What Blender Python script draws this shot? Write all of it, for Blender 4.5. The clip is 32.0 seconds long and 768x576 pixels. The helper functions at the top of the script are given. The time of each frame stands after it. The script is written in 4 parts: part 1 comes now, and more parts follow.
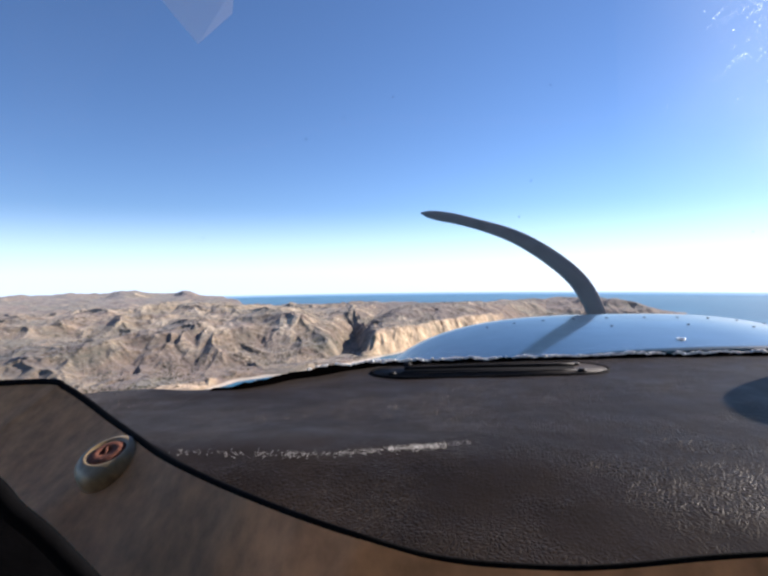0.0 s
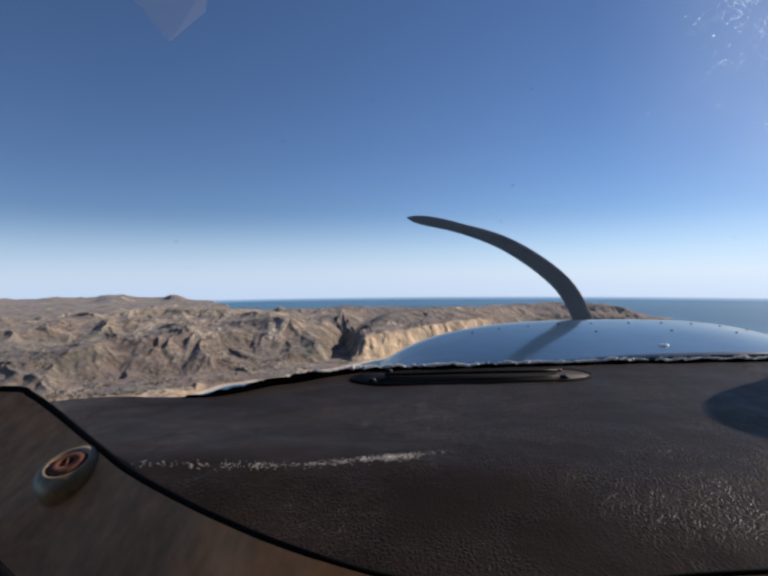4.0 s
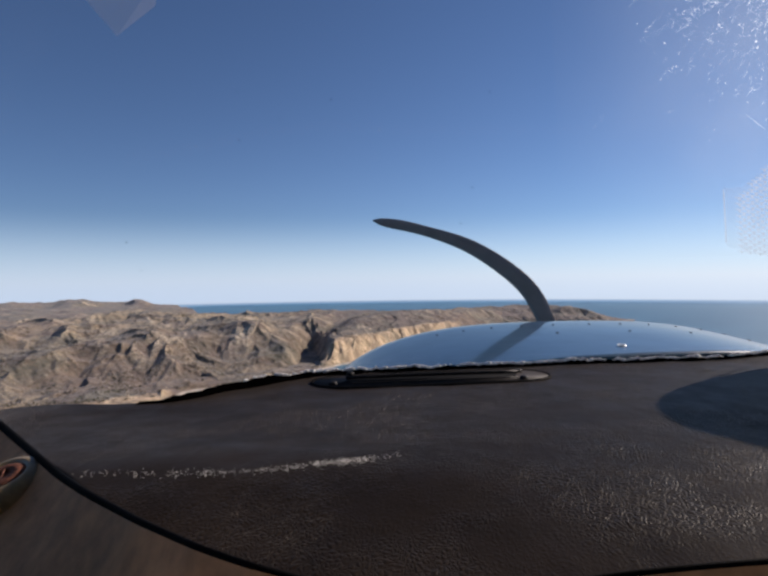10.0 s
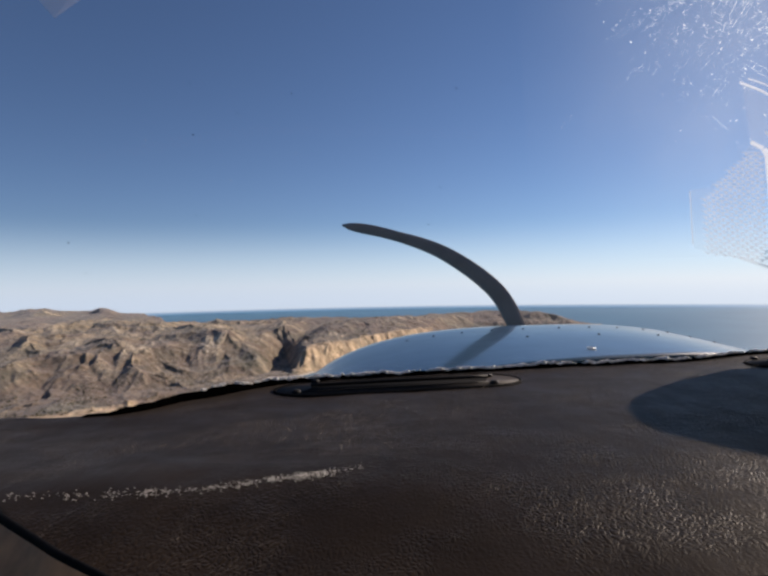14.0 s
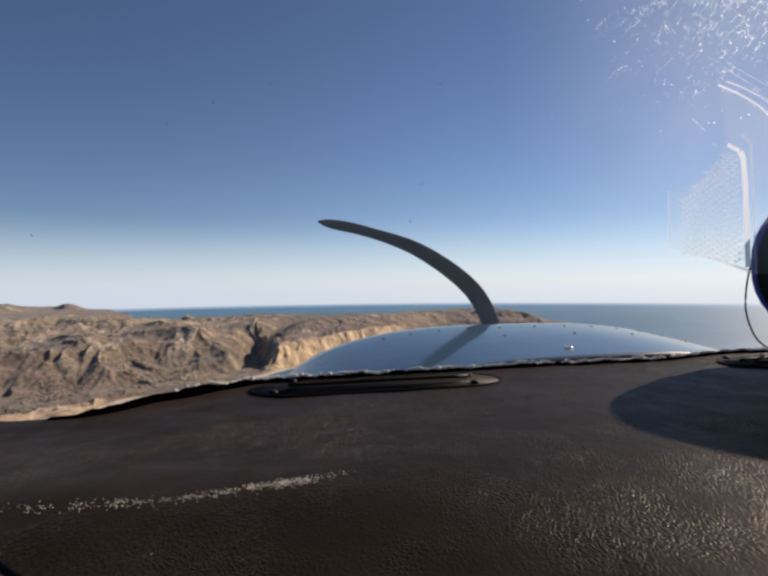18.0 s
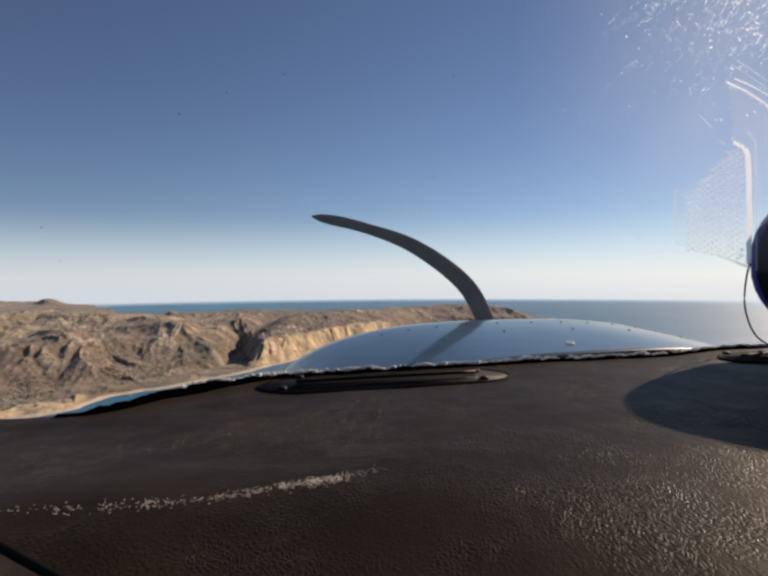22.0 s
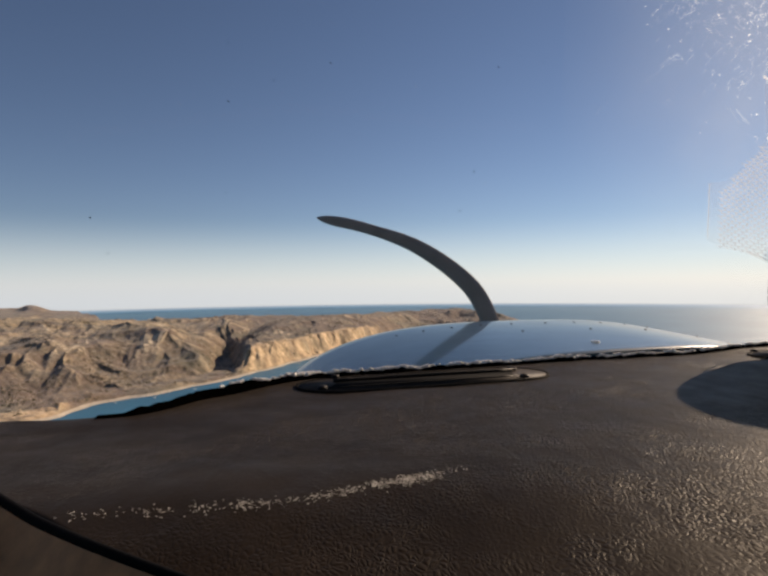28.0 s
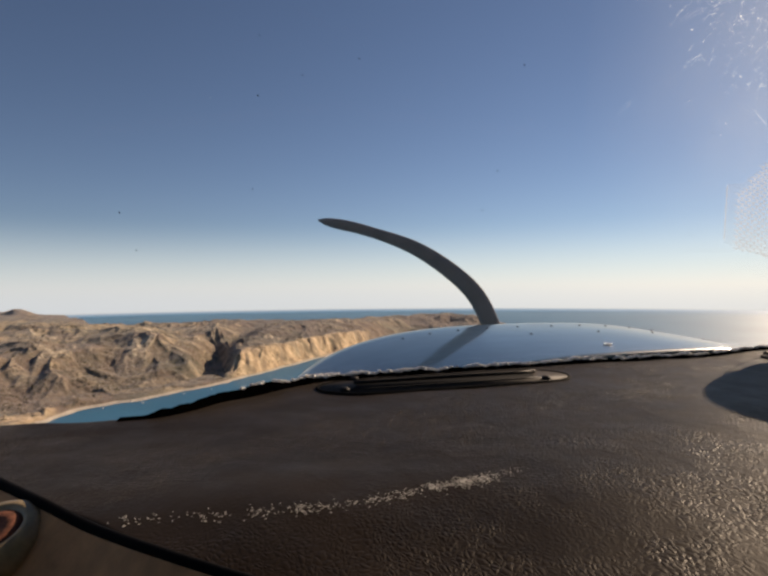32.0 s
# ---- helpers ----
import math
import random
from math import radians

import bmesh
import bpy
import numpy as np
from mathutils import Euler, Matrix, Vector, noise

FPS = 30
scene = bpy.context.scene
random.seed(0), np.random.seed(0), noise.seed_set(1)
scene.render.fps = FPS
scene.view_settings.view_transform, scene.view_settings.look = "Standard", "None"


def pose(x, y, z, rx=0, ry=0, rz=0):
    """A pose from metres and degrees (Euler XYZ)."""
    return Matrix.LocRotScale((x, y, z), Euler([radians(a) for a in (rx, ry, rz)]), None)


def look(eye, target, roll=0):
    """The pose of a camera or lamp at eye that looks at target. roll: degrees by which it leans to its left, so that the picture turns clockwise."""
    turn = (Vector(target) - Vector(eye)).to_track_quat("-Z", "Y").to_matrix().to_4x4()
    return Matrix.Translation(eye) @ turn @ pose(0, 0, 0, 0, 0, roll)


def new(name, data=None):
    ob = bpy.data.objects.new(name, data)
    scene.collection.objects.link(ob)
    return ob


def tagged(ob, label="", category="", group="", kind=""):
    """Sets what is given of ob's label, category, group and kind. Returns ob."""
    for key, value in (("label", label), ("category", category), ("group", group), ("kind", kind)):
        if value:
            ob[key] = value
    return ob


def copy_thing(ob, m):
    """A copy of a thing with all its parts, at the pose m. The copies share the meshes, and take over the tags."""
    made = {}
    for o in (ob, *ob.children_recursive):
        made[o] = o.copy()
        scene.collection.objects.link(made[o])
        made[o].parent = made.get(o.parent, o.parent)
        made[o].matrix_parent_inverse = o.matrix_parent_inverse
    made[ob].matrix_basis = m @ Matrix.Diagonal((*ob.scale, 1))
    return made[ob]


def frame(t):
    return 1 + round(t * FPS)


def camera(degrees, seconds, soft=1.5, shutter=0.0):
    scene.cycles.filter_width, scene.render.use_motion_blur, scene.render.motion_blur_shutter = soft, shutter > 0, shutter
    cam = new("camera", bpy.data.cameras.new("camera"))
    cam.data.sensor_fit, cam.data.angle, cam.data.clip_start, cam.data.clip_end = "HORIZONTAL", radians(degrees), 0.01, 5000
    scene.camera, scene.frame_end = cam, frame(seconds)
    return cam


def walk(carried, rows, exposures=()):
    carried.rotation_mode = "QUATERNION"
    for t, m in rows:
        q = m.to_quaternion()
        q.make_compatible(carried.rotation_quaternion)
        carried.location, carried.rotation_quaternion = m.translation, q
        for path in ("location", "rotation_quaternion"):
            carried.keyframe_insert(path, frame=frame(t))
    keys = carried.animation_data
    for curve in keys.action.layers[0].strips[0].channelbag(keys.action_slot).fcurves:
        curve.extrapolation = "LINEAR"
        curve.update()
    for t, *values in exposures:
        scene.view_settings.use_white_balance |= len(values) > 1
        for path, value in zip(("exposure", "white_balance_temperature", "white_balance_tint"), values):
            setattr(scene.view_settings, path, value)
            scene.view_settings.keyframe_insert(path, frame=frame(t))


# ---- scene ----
# ---- camera ----
ALT = 200.0                     # eye level above the sea
cam = camera(71.0, 32.0, soft=2.8)
PATH = [
    (0, 0.0168, -0.0246, 0.0045, 0.76, -1.82, -0.80),
    (0.5, 0.0195, -0.0222, 0.0035, 1.04, -1.54, -0.86),
    (1, 0.0220, -0.0199, 0.0032, 1.11, -1.34, -0.82),
    (1.5, 0.0239, -0.0183, 0.0031, 0.99, -1.27, -0.75),
    (2, 0.0251, -0.0172, 0.0037, 0.78, -1.30, -0.68),
    (2.5, 0.0261, -0.0164, 0.0043, 0.54, -1.34, -0.64),
    (3, 0.0272, -0.0156, 0.0046, 0.29, -1.35, -0.62),
    (3.5, 0.0281, -0.0142, 0.0046, -0.03, -1.35, -0.60),
    (5.5, 0.0312, -0.0111, 0.0032, -1.30, -1.22, -0.63),
    (6, 0.0315, -0.0103, 0.0029, -1.53, -1.21, -0.64),
    (6.5, 0.0323, -0.0098, 0.0024, -1.81, -1.17, -0.63),
    (7, 0.0333, -0.0093, 0.0025, -2.07, -1.16, -0.61),
    (7.5, 0.0340, -0.0089, 0.0024, -2.35, -1.17, -0.59),
    (8, 0.0351, -0.0089, 0.0026, -2.65, -1.18, -0.61),
    (8.5, 0.0367, -0.0091, 0.0034, -2.88, -1.23, -0.58),
    (9, 0.0377, -0.0088, 0.0027, -3.19, -1.15, -0.60),
    (9.5, 0.0391, -0.0087, 0.0024, -3.45, -1.06, -0.68),
    (10, 0.0408, -0.0081, 0.0024, -3.65, -1.01, -0.75),
    (10.5, 0.0421, -0.0056, 0.0015, -4.00, -0.93, -0.82),
    (11, 0.0430, 0.0007, -0.0010, -4.42, -0.77, -0.93),
    (11.5, 0.0440, 0.0054, -0.0032, -4.77, -0.55, -1.03),
    (12, 0.0458, 0.0079, -0.0045, -5.06, -0.35, -1.13),
    (12.5, 0.0476, 0.0098, -0.0049, -5.35, -0.25, -1.19),
    (13, 0.0488, 0.0123, -0.0045, -5.75, -0.21, -1.19),
    (13.5, 0.0499, 0.0145, -0.0039, -6.17, -0.24, -1.15),
    (14, 0.0506, 0.0172, -0.0029, -6.64, -0.34, -1.08),
    (14.5, 0.0500, 0.0202, -0.0017, -7.14, -0.52, -0.92),
    (15, 0.0499, 0.0231, -0.0013, -7.66, -0.62, -0.79),
    (15.5, 0.0498, 0.0253, -0.0008, -8.18, -0.64, -0.77),
    (17.5, 0.0457, 0.0318, -0.0014, -9.33, -0.65, -0.67),
    (18, 0.0439, 0.0329, -0.0020, -9.45, -0.66, -0.63),
    (18.5, 0.0417, 0.0338, -0.0017, -9.58, -0.76, -0.60),
    (19, 0.0387, 0.0347, -0.0005, -9.76, -0.92, -0.54),
    (19.5, 0.0354, 0.0359, 0.0002, -9.95, -1.06, -0.43),
    (20, 0.0321, 0.0372, 0.0003, -10.17, -1.18, -0.35),
    (20.5, 0.0278, 0.0393, 0.0003, -10.53, -1.29, -0.28),
    (21, 0.0233, 0.0416, -0.0004, -10.87, -1.29, -0.29),
    (21.5, 0.0189, 0.0437, -0.0023, -10.96, -1.14, -0.41),
    (22, 0.0148, 0.0452, -0.0027, -10.97, -1.12, -0.42),
    (22.5, 0.0108, 0.0482, -0.0025, -11.11, -1.10, -0.36),
    (23, 0.0076, 0.0517, -0.0031, -11.21, -1.03, -0.28),
    (23.5, 0.0036, 0.0538, -0.0040, -11.28, -0.99, -0.27),
    (24, -0.0012, 0.0553, -0.0050, -11.30, -0.95, -0.32),
    (24.5, -0.0061, 0.0565, -0.0051, -11.29, -0.98, -0.37),
    (25, -0.0119, 0.0586, -0.0053, -11.39, -1.00, -0.36),
    (25.5, -0.0188, 0.0612, -0.0063, -11.57, -0.97, -0.35),
    (27.5, -0.0403, 0.0723, -0.0100, -12.35, -0.81, -0.48),
    (28, -0.0452, 0.0745, -0.0130, -12.28, -0.61, -0.64),
    (28.5, -0.0502, 0.0751, -0.0141, -12.16, -0.57, -0.70),
    (29, -0.0555, 0.0765, -0.0141, -12.13, -0.64, -0.66),
    (29.5, -0.0616, 0.0788, -0.0144, -12.26, -0.65, -0.62),
    (30, -0.0674, 0.0814, -0.0146, -12.49, -0.66, -0.57),
    (30.5, -0.0726, 0.0861, -0.0156, -12.95, -0.53, -0.54),
    (31, -0.0770, 0.0897, -0.0163, -13.24, -0.44, -0.49),
    (31.5, -0.0800, 0.0916, -0.0171, -13.31, -0.32, -0.49),
    (32, -0.0800, 0.0929, -0.0180, -13.28, -0.13, -0.48),
]
walk(cam, [(t, Matrix.Translation((0, 0, ALT)) @ pose(x, y, z, 90, 0, yaw) @ pose(0, 0, 0, pitch, 0, 0) @ pose(0, 0, 0, 0, 0, roll))
           for t, x, y, z, yaw, pitch, roll in PATH],
     [(0.0, 1.04, 5750, 16), (0.6, 0.82, 5750, 16), (1.0, 0.66, 5750, 16), (2.0, 0.38, 5750, 16), (3.0, 0.26, 5800, 16), (9.0, 0.22, 5980, 18), (14.0, 0.25, 6320, 18), (19.0, 0.27, 6780, 18), (32.0, 0.26, 7550, 18)])

# ---- sky, sun, haze ----
SUN_AZ, SUN_EL = 61.0, 25.0     # degrees right of the view at the start, above the horizon
world = bpy.data.worlds.new("sky")
scene.world = world
world.use_nodes = True
wn = world.node_tree
wn.nodes.clear()
sky = wn.nodes.new("ShaderNodeTexSky")
sky.sky_type, sky.sun_disc = "NISHITA", False
sky.sun_elevation, sky.sun_rotation = radians(SUN_EL), radians(SUN_AZ)
sky.altitude, sky.air_density, sky.dust_density, sky.ozone_density = 2300, 1.0, 0.35, 3.5
bg = wn.nodes.new("ShaderNodeBackground")
bg.inputs["Strength"].default_value = 0.068
wo = wn.nodes.new("ShaderNodeOutputWorld")
wn.links.new(sky.outputs[0], bg.inputs["Color"])
wn.links.new(bg.outputs[0], wo.inputs["Surface"])

sun_data = bpy.data.lights.new("sun", "SUN")
sun_data.energy, sun_data.angle, sun_data.color = 4.8, radians(0.6), (1.0, 0.86, 0.68)
sun = new("sun", sun_data)
sa, se = radians(SUN_AZ), radians(SUN_EL)
sun.matrix_world = look((0, 0, 0), (-math.sin(sa) * math.cos(se), -math.cos(sa) * math.cos(se), -math.sin(se)))


# ---- materials ----
class Mat:
    """A node material with a Principled shader and short ways to add textures."""

    def __init__(self, name, color=(0.5, 0.5, 0.5), rough=0.6, metal=0.0, spec=0.5):
        self.m = bpy.data.materials.new(name)
        self.m.use_nodes = True
        self.t = self.m.node_tree
        self.b = self.t.nodes["Principled BSDF"]
        self.out = self.t.nodes["Material Output"]
        self.b.inputs["Base Color"].default_value = (*color, 1)
        self.b.inputs["Roughness"].default_value = rough
        self.b.inputs["Metallic"].default_value = metal
        self.b.inputs["Specular IOR Level"].default_value = spec

    def add(self, kind, **values):
        n = self.t.nodes.new(kind)
        for k, v in values.items():
            n.inputs[k].default_value = v
        return n

    def link(self, a, b):
        self.t.links.new(a, b)

    def coords(self, scale=(1, 1, 1), turn=(0, 0, 0)):
        g = self.add("ShaderNodeNewGeometry")
        mp = self.add("ShaderNodeMapping")
        mp.inputs["Scale"].default_value = scale
        mp.inputs["Rotation"].default_value = turn
        self.link(g.outputs["Position"], mp.inputs["Vector"])
        return mp.outputs["Vector"]

    def noise(self, scale, detail=4, rough=0.55, at=None, warp=0.0):
        n = self.add("ShaderNodeTexNoise", Scale=scale, Detail=detail, Roughness=rough, Distortion=warp)
        self.link(at or self.coords(), n.inputs["Vector"])
        return n.outputs["Fac"]

    def ramp(self, fac, stops):
        r = self.add("ShaderNodeValToRGB")
        els = r.color_ramp.elements
        while len(els) < len(stops):
            els.new(0.5)
        for e, (p, c) in zip(els, stops):
            e.position, e.color = p, (*c, 1) if len(c) == 3 else c
        self.link(fac, r.inputs["Fac"])
        return r.outputs["Color"]

    def grey(self, fac, lo, hi, a=0.0, b=1.0, soft=False):
        r = self.add("ShaderNodeMapRange")
        for k, v in zip((1, 2, 3, 4), (lo, hi, a, b)):
            r.inputs[k].default_value = v
        r.interpolation_type = "SMOOTHSTEP" if soft else "LINEAR"
        self.link(fac, r.inputs[0])
        return r.outputs[0]

    def mix(self, fac, a, b, mode="MIX"):
        n = self.t.nodes.new("ShaderNodeMix")
        n.data_type, n.blend_type = "RGBA", mode
        for socket, v in ((n.inputs[0], fac), (n.inputs[6], a), (n.inputs[7], b)):
            if isinstance(v, (int, float)):
                socket.default_value = v
            elif isinstance(v, tuple):
                socket.default_value = (*v, 1)
            else:
                self.link(v, socket)
        return n.outputs[2]

    def color(self, c):
        self.link(c, self.b.inputs["Base Color"])
        return self

    def rough(self, r):
        self.link(r, self.b.inputs["Roughness"])
        return self

    def bump(self, height, dist=0.001, strength=1.0):
        n = self.add("ShaderNodeBump", Strength=strength, Distance=dist)
        self.link(height, n.inputs["Height"])
        self.link(n.outputs[0], self.b.inputs["Normal"])
        return self


def make_vinyl():
    m = Mat("black_vinyl", (0.03, 0.027, 0.026), 0.5)
    stretch = m.coords((1.0, 0.66, 1.0), (0, 0, radians(25)))
    wrinkle = m.add("ShaderNodeTexVoronoi", Scale=350.0, Randomness=1.0)
    wrinkle.feature = "DISTANCE_TO_EDGE"
    warp = m.add("ShaderNodeTexNoise", Scale=70.0, Detail=3.0)
    m.link(stretch, warp.inputs["Vector"])
    shifted = m.add("ShaderNodeVectorMath")
    shifted.operation = "MULTIPLY_ADD"
    shifted.inputs[1].default_value = (0.012, 0.012, 0.012)
    m.link(warp.outputs["Color"], shifted.inputs[0])
    m.link(stretch, shifted.inputs[2])
    m.link(shifted.outputs[0], wrinkle.inputs["Vector"])
    fine = m.noise(900, 3, 0.6)
    grain = m.grey(wrinkle.outputs["Distance"], 0.0, 0.32)
    both = m.mix(0.25, grain, fine)
    # smooth, tightly drawn areas lie between the wrinkled ones
    loose = m.mix(1.0, m.grey(m.noise(9.0, 4, 0.6), 0.42, 0.60, 0.22, 1.0), both, "MULTIPLY")
    # the cover is drawn smooth over the far left, wrinkled where it is leaned on
    across = m.add("ShaderNodeSeparateXYZ")
    m.link(m.coords(), across.inputs[0])
    loose = m.mix(1.0, m.grey(across.outputs["X"], -0.13, 0.10, 0.45, 1.0), loose, "MULTIPLY")
    fold = m.noise(26, 3, 0.6, m.coords((1.0, 0.35, 1.0), (0, 0, radians(-38))), 0.8)
    m.bump(m.mix(0.22, loose, m.grey(fold, 0.42, 0.62)), 0.00105, 0.85)
    dust = m.noise(14, 5, 0.6)
    m.color(m.mix(m.grey(dust, 0.35, 0.75), (0.0140, 0.0101, 0.0074), (0.0235, 0.0170, 0.0122)))
    m.rough(m.grey(m.noise(30, 4), 0.3, 0.7, 0.40, 0.52))
    m.b.inputs["Specular IOR Level"].default_value = 0.024
    m.b.inputs["Specular Tint"].default_value = (1.0, 0.82, 0.62, 1)
    m.b.inputs["Sheen Weight"].default_value = 0.19
    m.b.inputs["Sheen Roughness"].default_value = 0.21
    m.b.inputs["Sheen Tint"].default_value = (1.0, 0.89, 0.82, 1)
    return m.m


def make_land():
    m = Mat("dry_scrub_hillside", rough=0.95, spec=0.06)
    big = m.noise(0.0040, 5, 0.55, warp=0.4)
    mid = m.noise(0.042, 9, 0.72, warp=0.6)
    small = m.noise(0.17, 6, 0.72)
    base = m.ramp(mid, [(0.34, (0.100, 0.080, 0.052)), (0.45, (0.165, 0.124, 0.080)), (0.55, (0.245, 0.180, 0.114)), (0.67, (0.460, 0.350, 0.215))])
    base = m.mix(m.grey(big, 0.46, 0.58, 0, 0.6), base, (0.135, 0.122, 0.078))
    base = m.mix(m.grey(m.noise(0.0062, 6, 0.6, warp=0.6), 0.48, 0.56, 0, 0.55), base, (0.175, 0.108, 0.072))
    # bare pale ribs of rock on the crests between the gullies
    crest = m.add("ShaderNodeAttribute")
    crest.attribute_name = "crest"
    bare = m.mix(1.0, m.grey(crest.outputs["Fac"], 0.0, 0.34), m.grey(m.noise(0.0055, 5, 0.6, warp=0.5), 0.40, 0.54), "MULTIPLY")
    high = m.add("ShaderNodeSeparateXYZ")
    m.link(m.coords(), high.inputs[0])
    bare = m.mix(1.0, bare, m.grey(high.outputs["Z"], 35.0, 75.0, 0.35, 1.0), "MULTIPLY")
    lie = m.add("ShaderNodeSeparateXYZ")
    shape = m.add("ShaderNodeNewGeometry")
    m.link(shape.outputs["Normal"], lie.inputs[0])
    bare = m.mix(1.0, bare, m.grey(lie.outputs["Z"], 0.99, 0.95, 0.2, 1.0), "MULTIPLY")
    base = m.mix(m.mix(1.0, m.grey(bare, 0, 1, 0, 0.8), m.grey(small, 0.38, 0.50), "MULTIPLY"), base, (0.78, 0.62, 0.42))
    # barer, yellower ground on the uplands behind the coastal hills
    upland = m.add("ShaderNodeAttribute")
    upland.attribute_name = "upland"
    dry = m.mix(1.0, upland.outputs["Fac"], m.grey(m.noise(0.028, 7, 0.74, warp=0.5), 0.44, 0.58, 0.0, 0.75), "MULTIPLY")
    base = m.mix(dry, base, m.ramp(small, [(0.3, (0.30, 0.215, 0.120)), (0.7, (0.62, 0.47, 0.27))]))
    bush = m.add("ShaderNodeTexVoronoi", Scale=0.15, Randomness=1.0)
    m.link(m.coords((1, 1, 0.6)), bush.inputs["Vector"])
    speck = m.grey(m.noise(0.085, 9, 0.86), 0.575, 0.635, 0, 0.85)
    base = m.mix(speck, base, (0.74, 0.60, 0.40))
    clump = m.mix(1.0, m.grey(bush.outputs["Distance"], 0.50, 0.28), m.grey(m.noise(0.03, 5, 0.65), 0.46, 0.60), "MULTIPLY")
    base = m.mix(m.grey(clump, 0, 1, 0, 0.75), base, (0.080, 0.074, 0.046))
    g = m.add("ShaderNodeNewGeometry")
    sep = m.add("ShaderNodeSeparateXYZ")
    m.link(g.outputs["Normal"], sep.inputs[0])
    pale = m.ramp(m.noise(0.05, 7, 0.7, m.coords((1, 1, 0.25))), [(0.32, (0.26, 0.175, 0.105)), (0.48, (0.56, 0.39, 0.22)), (0.66, (0.80, 0.60, 0.36))])
    cliff = m.add("ShaderNodeAttribute")
    cliff.attribute_name = "cliff"
    worn = m.mix(1.0, m.grey(cliff.outputs["Fac"], 0.15, 0.6), m.grey(m.noise(0.022, 6, 0.65, m.coords((1, 1, 0.35))), 0.36, 0.52, 0.25, 1.0), "MULTIPLY")
    base = m.mix(worn, base, pale)
    pos = m.add("ShaderNodeSeparateXYZ")
    m.link(g.outputs["Position"], pos.inputs[0])
    base = m.mix(m.grey(pos.outputs["Z"], 3.4, 2.2), base, m.ramp(small, [(0.35, (0.46, 0.37, 0.27)), (0.65, (0.64, 0.55, 0.43))]))
    m.color(base)
    m.bump(m.mix(0.5, m.noise(0.07, 8, 0.78), small), 4.0, 0.9)
    # bluish sheen puts a haze tone into the land's material
    m.b.inputs["Sheen Weight"].default_value = 0.20
    m.b.inputs["Sheen Roughness"].default_value = 0.6
    m.b.inputs["Sheen Tint"].default_value = (0.78, 0.86, 1.0, 1)
    return m.m


def make_sea():
    m = Mat("sea_water", (0.006, 0.045, 0.085), 0.46, spec=0.5)
    patch = m.noise(0.003, 4, 0.6)
    m.color(m.mix(m.grey(patch, 0.35, 0.7), (0.026, 0.140, 0.240), (0.042, 0.180, 0.290)))
    m.bump(m.noise(0.25, 6, 0.65), 0.6, 0.5)
    return m.m


def make_cowl():
    m = Mat("blue_grey_cowl_paint", (0.10, 0.20, 0.36), 0.22)
    m.b.inputs["Coat Weight"].default_value = 0.55
    m.b.inputs["Coat Roughness"].default_value = 0.06
    streak = m.noise(9, 5, 0.6, m.coords((1.0, 0.25, 1.0)))
    m.color(m.mix(m.grey(streak, 0.35, 0.75), (0.018, 0.052, 0.088), (0.034, 0.080, 0.122)))
    m.rough(m.grey(m.noise(6, 3), 0.3, 0.7, 0.34, 0.42))
    m.b.inputs["Specular IOR Level"].default_value = 0.25
    m.bump(m.mix(0.35, m.noise(2.0, 1), m.noise(11, 3, 0.5)), 0.0012, 0.22)
    return m.m


def plain(name, color, rough=0.5, metal=0.0, vary=0.25, scale=60.0, relief=0.0004, spec=0.5):
    m = Mat(name, color, rough, metal, spec)
    n = m.noise(scale, 5, 0.6)
    lo, hi = (tuple(c * (1 - vary) for c in color), tuple(min(1, c * (1 + vary)) for c in color))
    m.color(m.mix(m.grey(n, 0.3, 0.7), lo, hi))
    if relief:
        m.bump(m.noise(scale * 4, 4), relief, 0.6)
    return m.m


def make_glass():
    m = Mat("windshield_acrylic")
    clear = m.add("ShaderNodeBsdfTransparent")
    clear.inputs[0].default_value = (0.97, 0.98, 0.985, 1)
    gloss = m.add("ShaderNodeBsdfGlossy", Roughness=0.02)
    fres = m.add("ShaderNodeFresnel", IOR=1.2)
    mixed = m.add("ShaderNodeMixShader")
    m.link(fres.outputs[0], mixed.inputs[0])
    m.link(clear.outputs[0], mixed.inputs[1])
    m.link(gloss.outputs[0], mixed.inputs[2])
    m.link(mixed.outputs[0], m.out.inputs["Surface"])
    return m.m


def make_film(name, color, clear_share, front=0.4):
    """A thin milky film that lets most of the view through and scatters sunlight."""
    m = Mat(name)
    clear = m.add("ShaderNodeBsdfTransparent")
    glow = m.add("ShaderNodeBsdfTranslucent", Color=(*color, 1))
    face = m.add("ShaderNodeBsdfDiffuse", Color=(*color, 1))
    half = m.add("ShaderNodeMixShader", Fac=front)
    mixed = m.add("ShaderNodeMixShader", Fac=clear_share)
    m.link(glow.outputs[0], half.inputs[1])
    m.link(face.outputs[0], half.inputs[2])
    m.link(half.outputs[0], mixed.inputs[1])
    m.link(clear.outputs[0], mixed.inputs[2])
    m.link(mixed.outputs[0], m.out.inputs["Surface"])
    return m.m


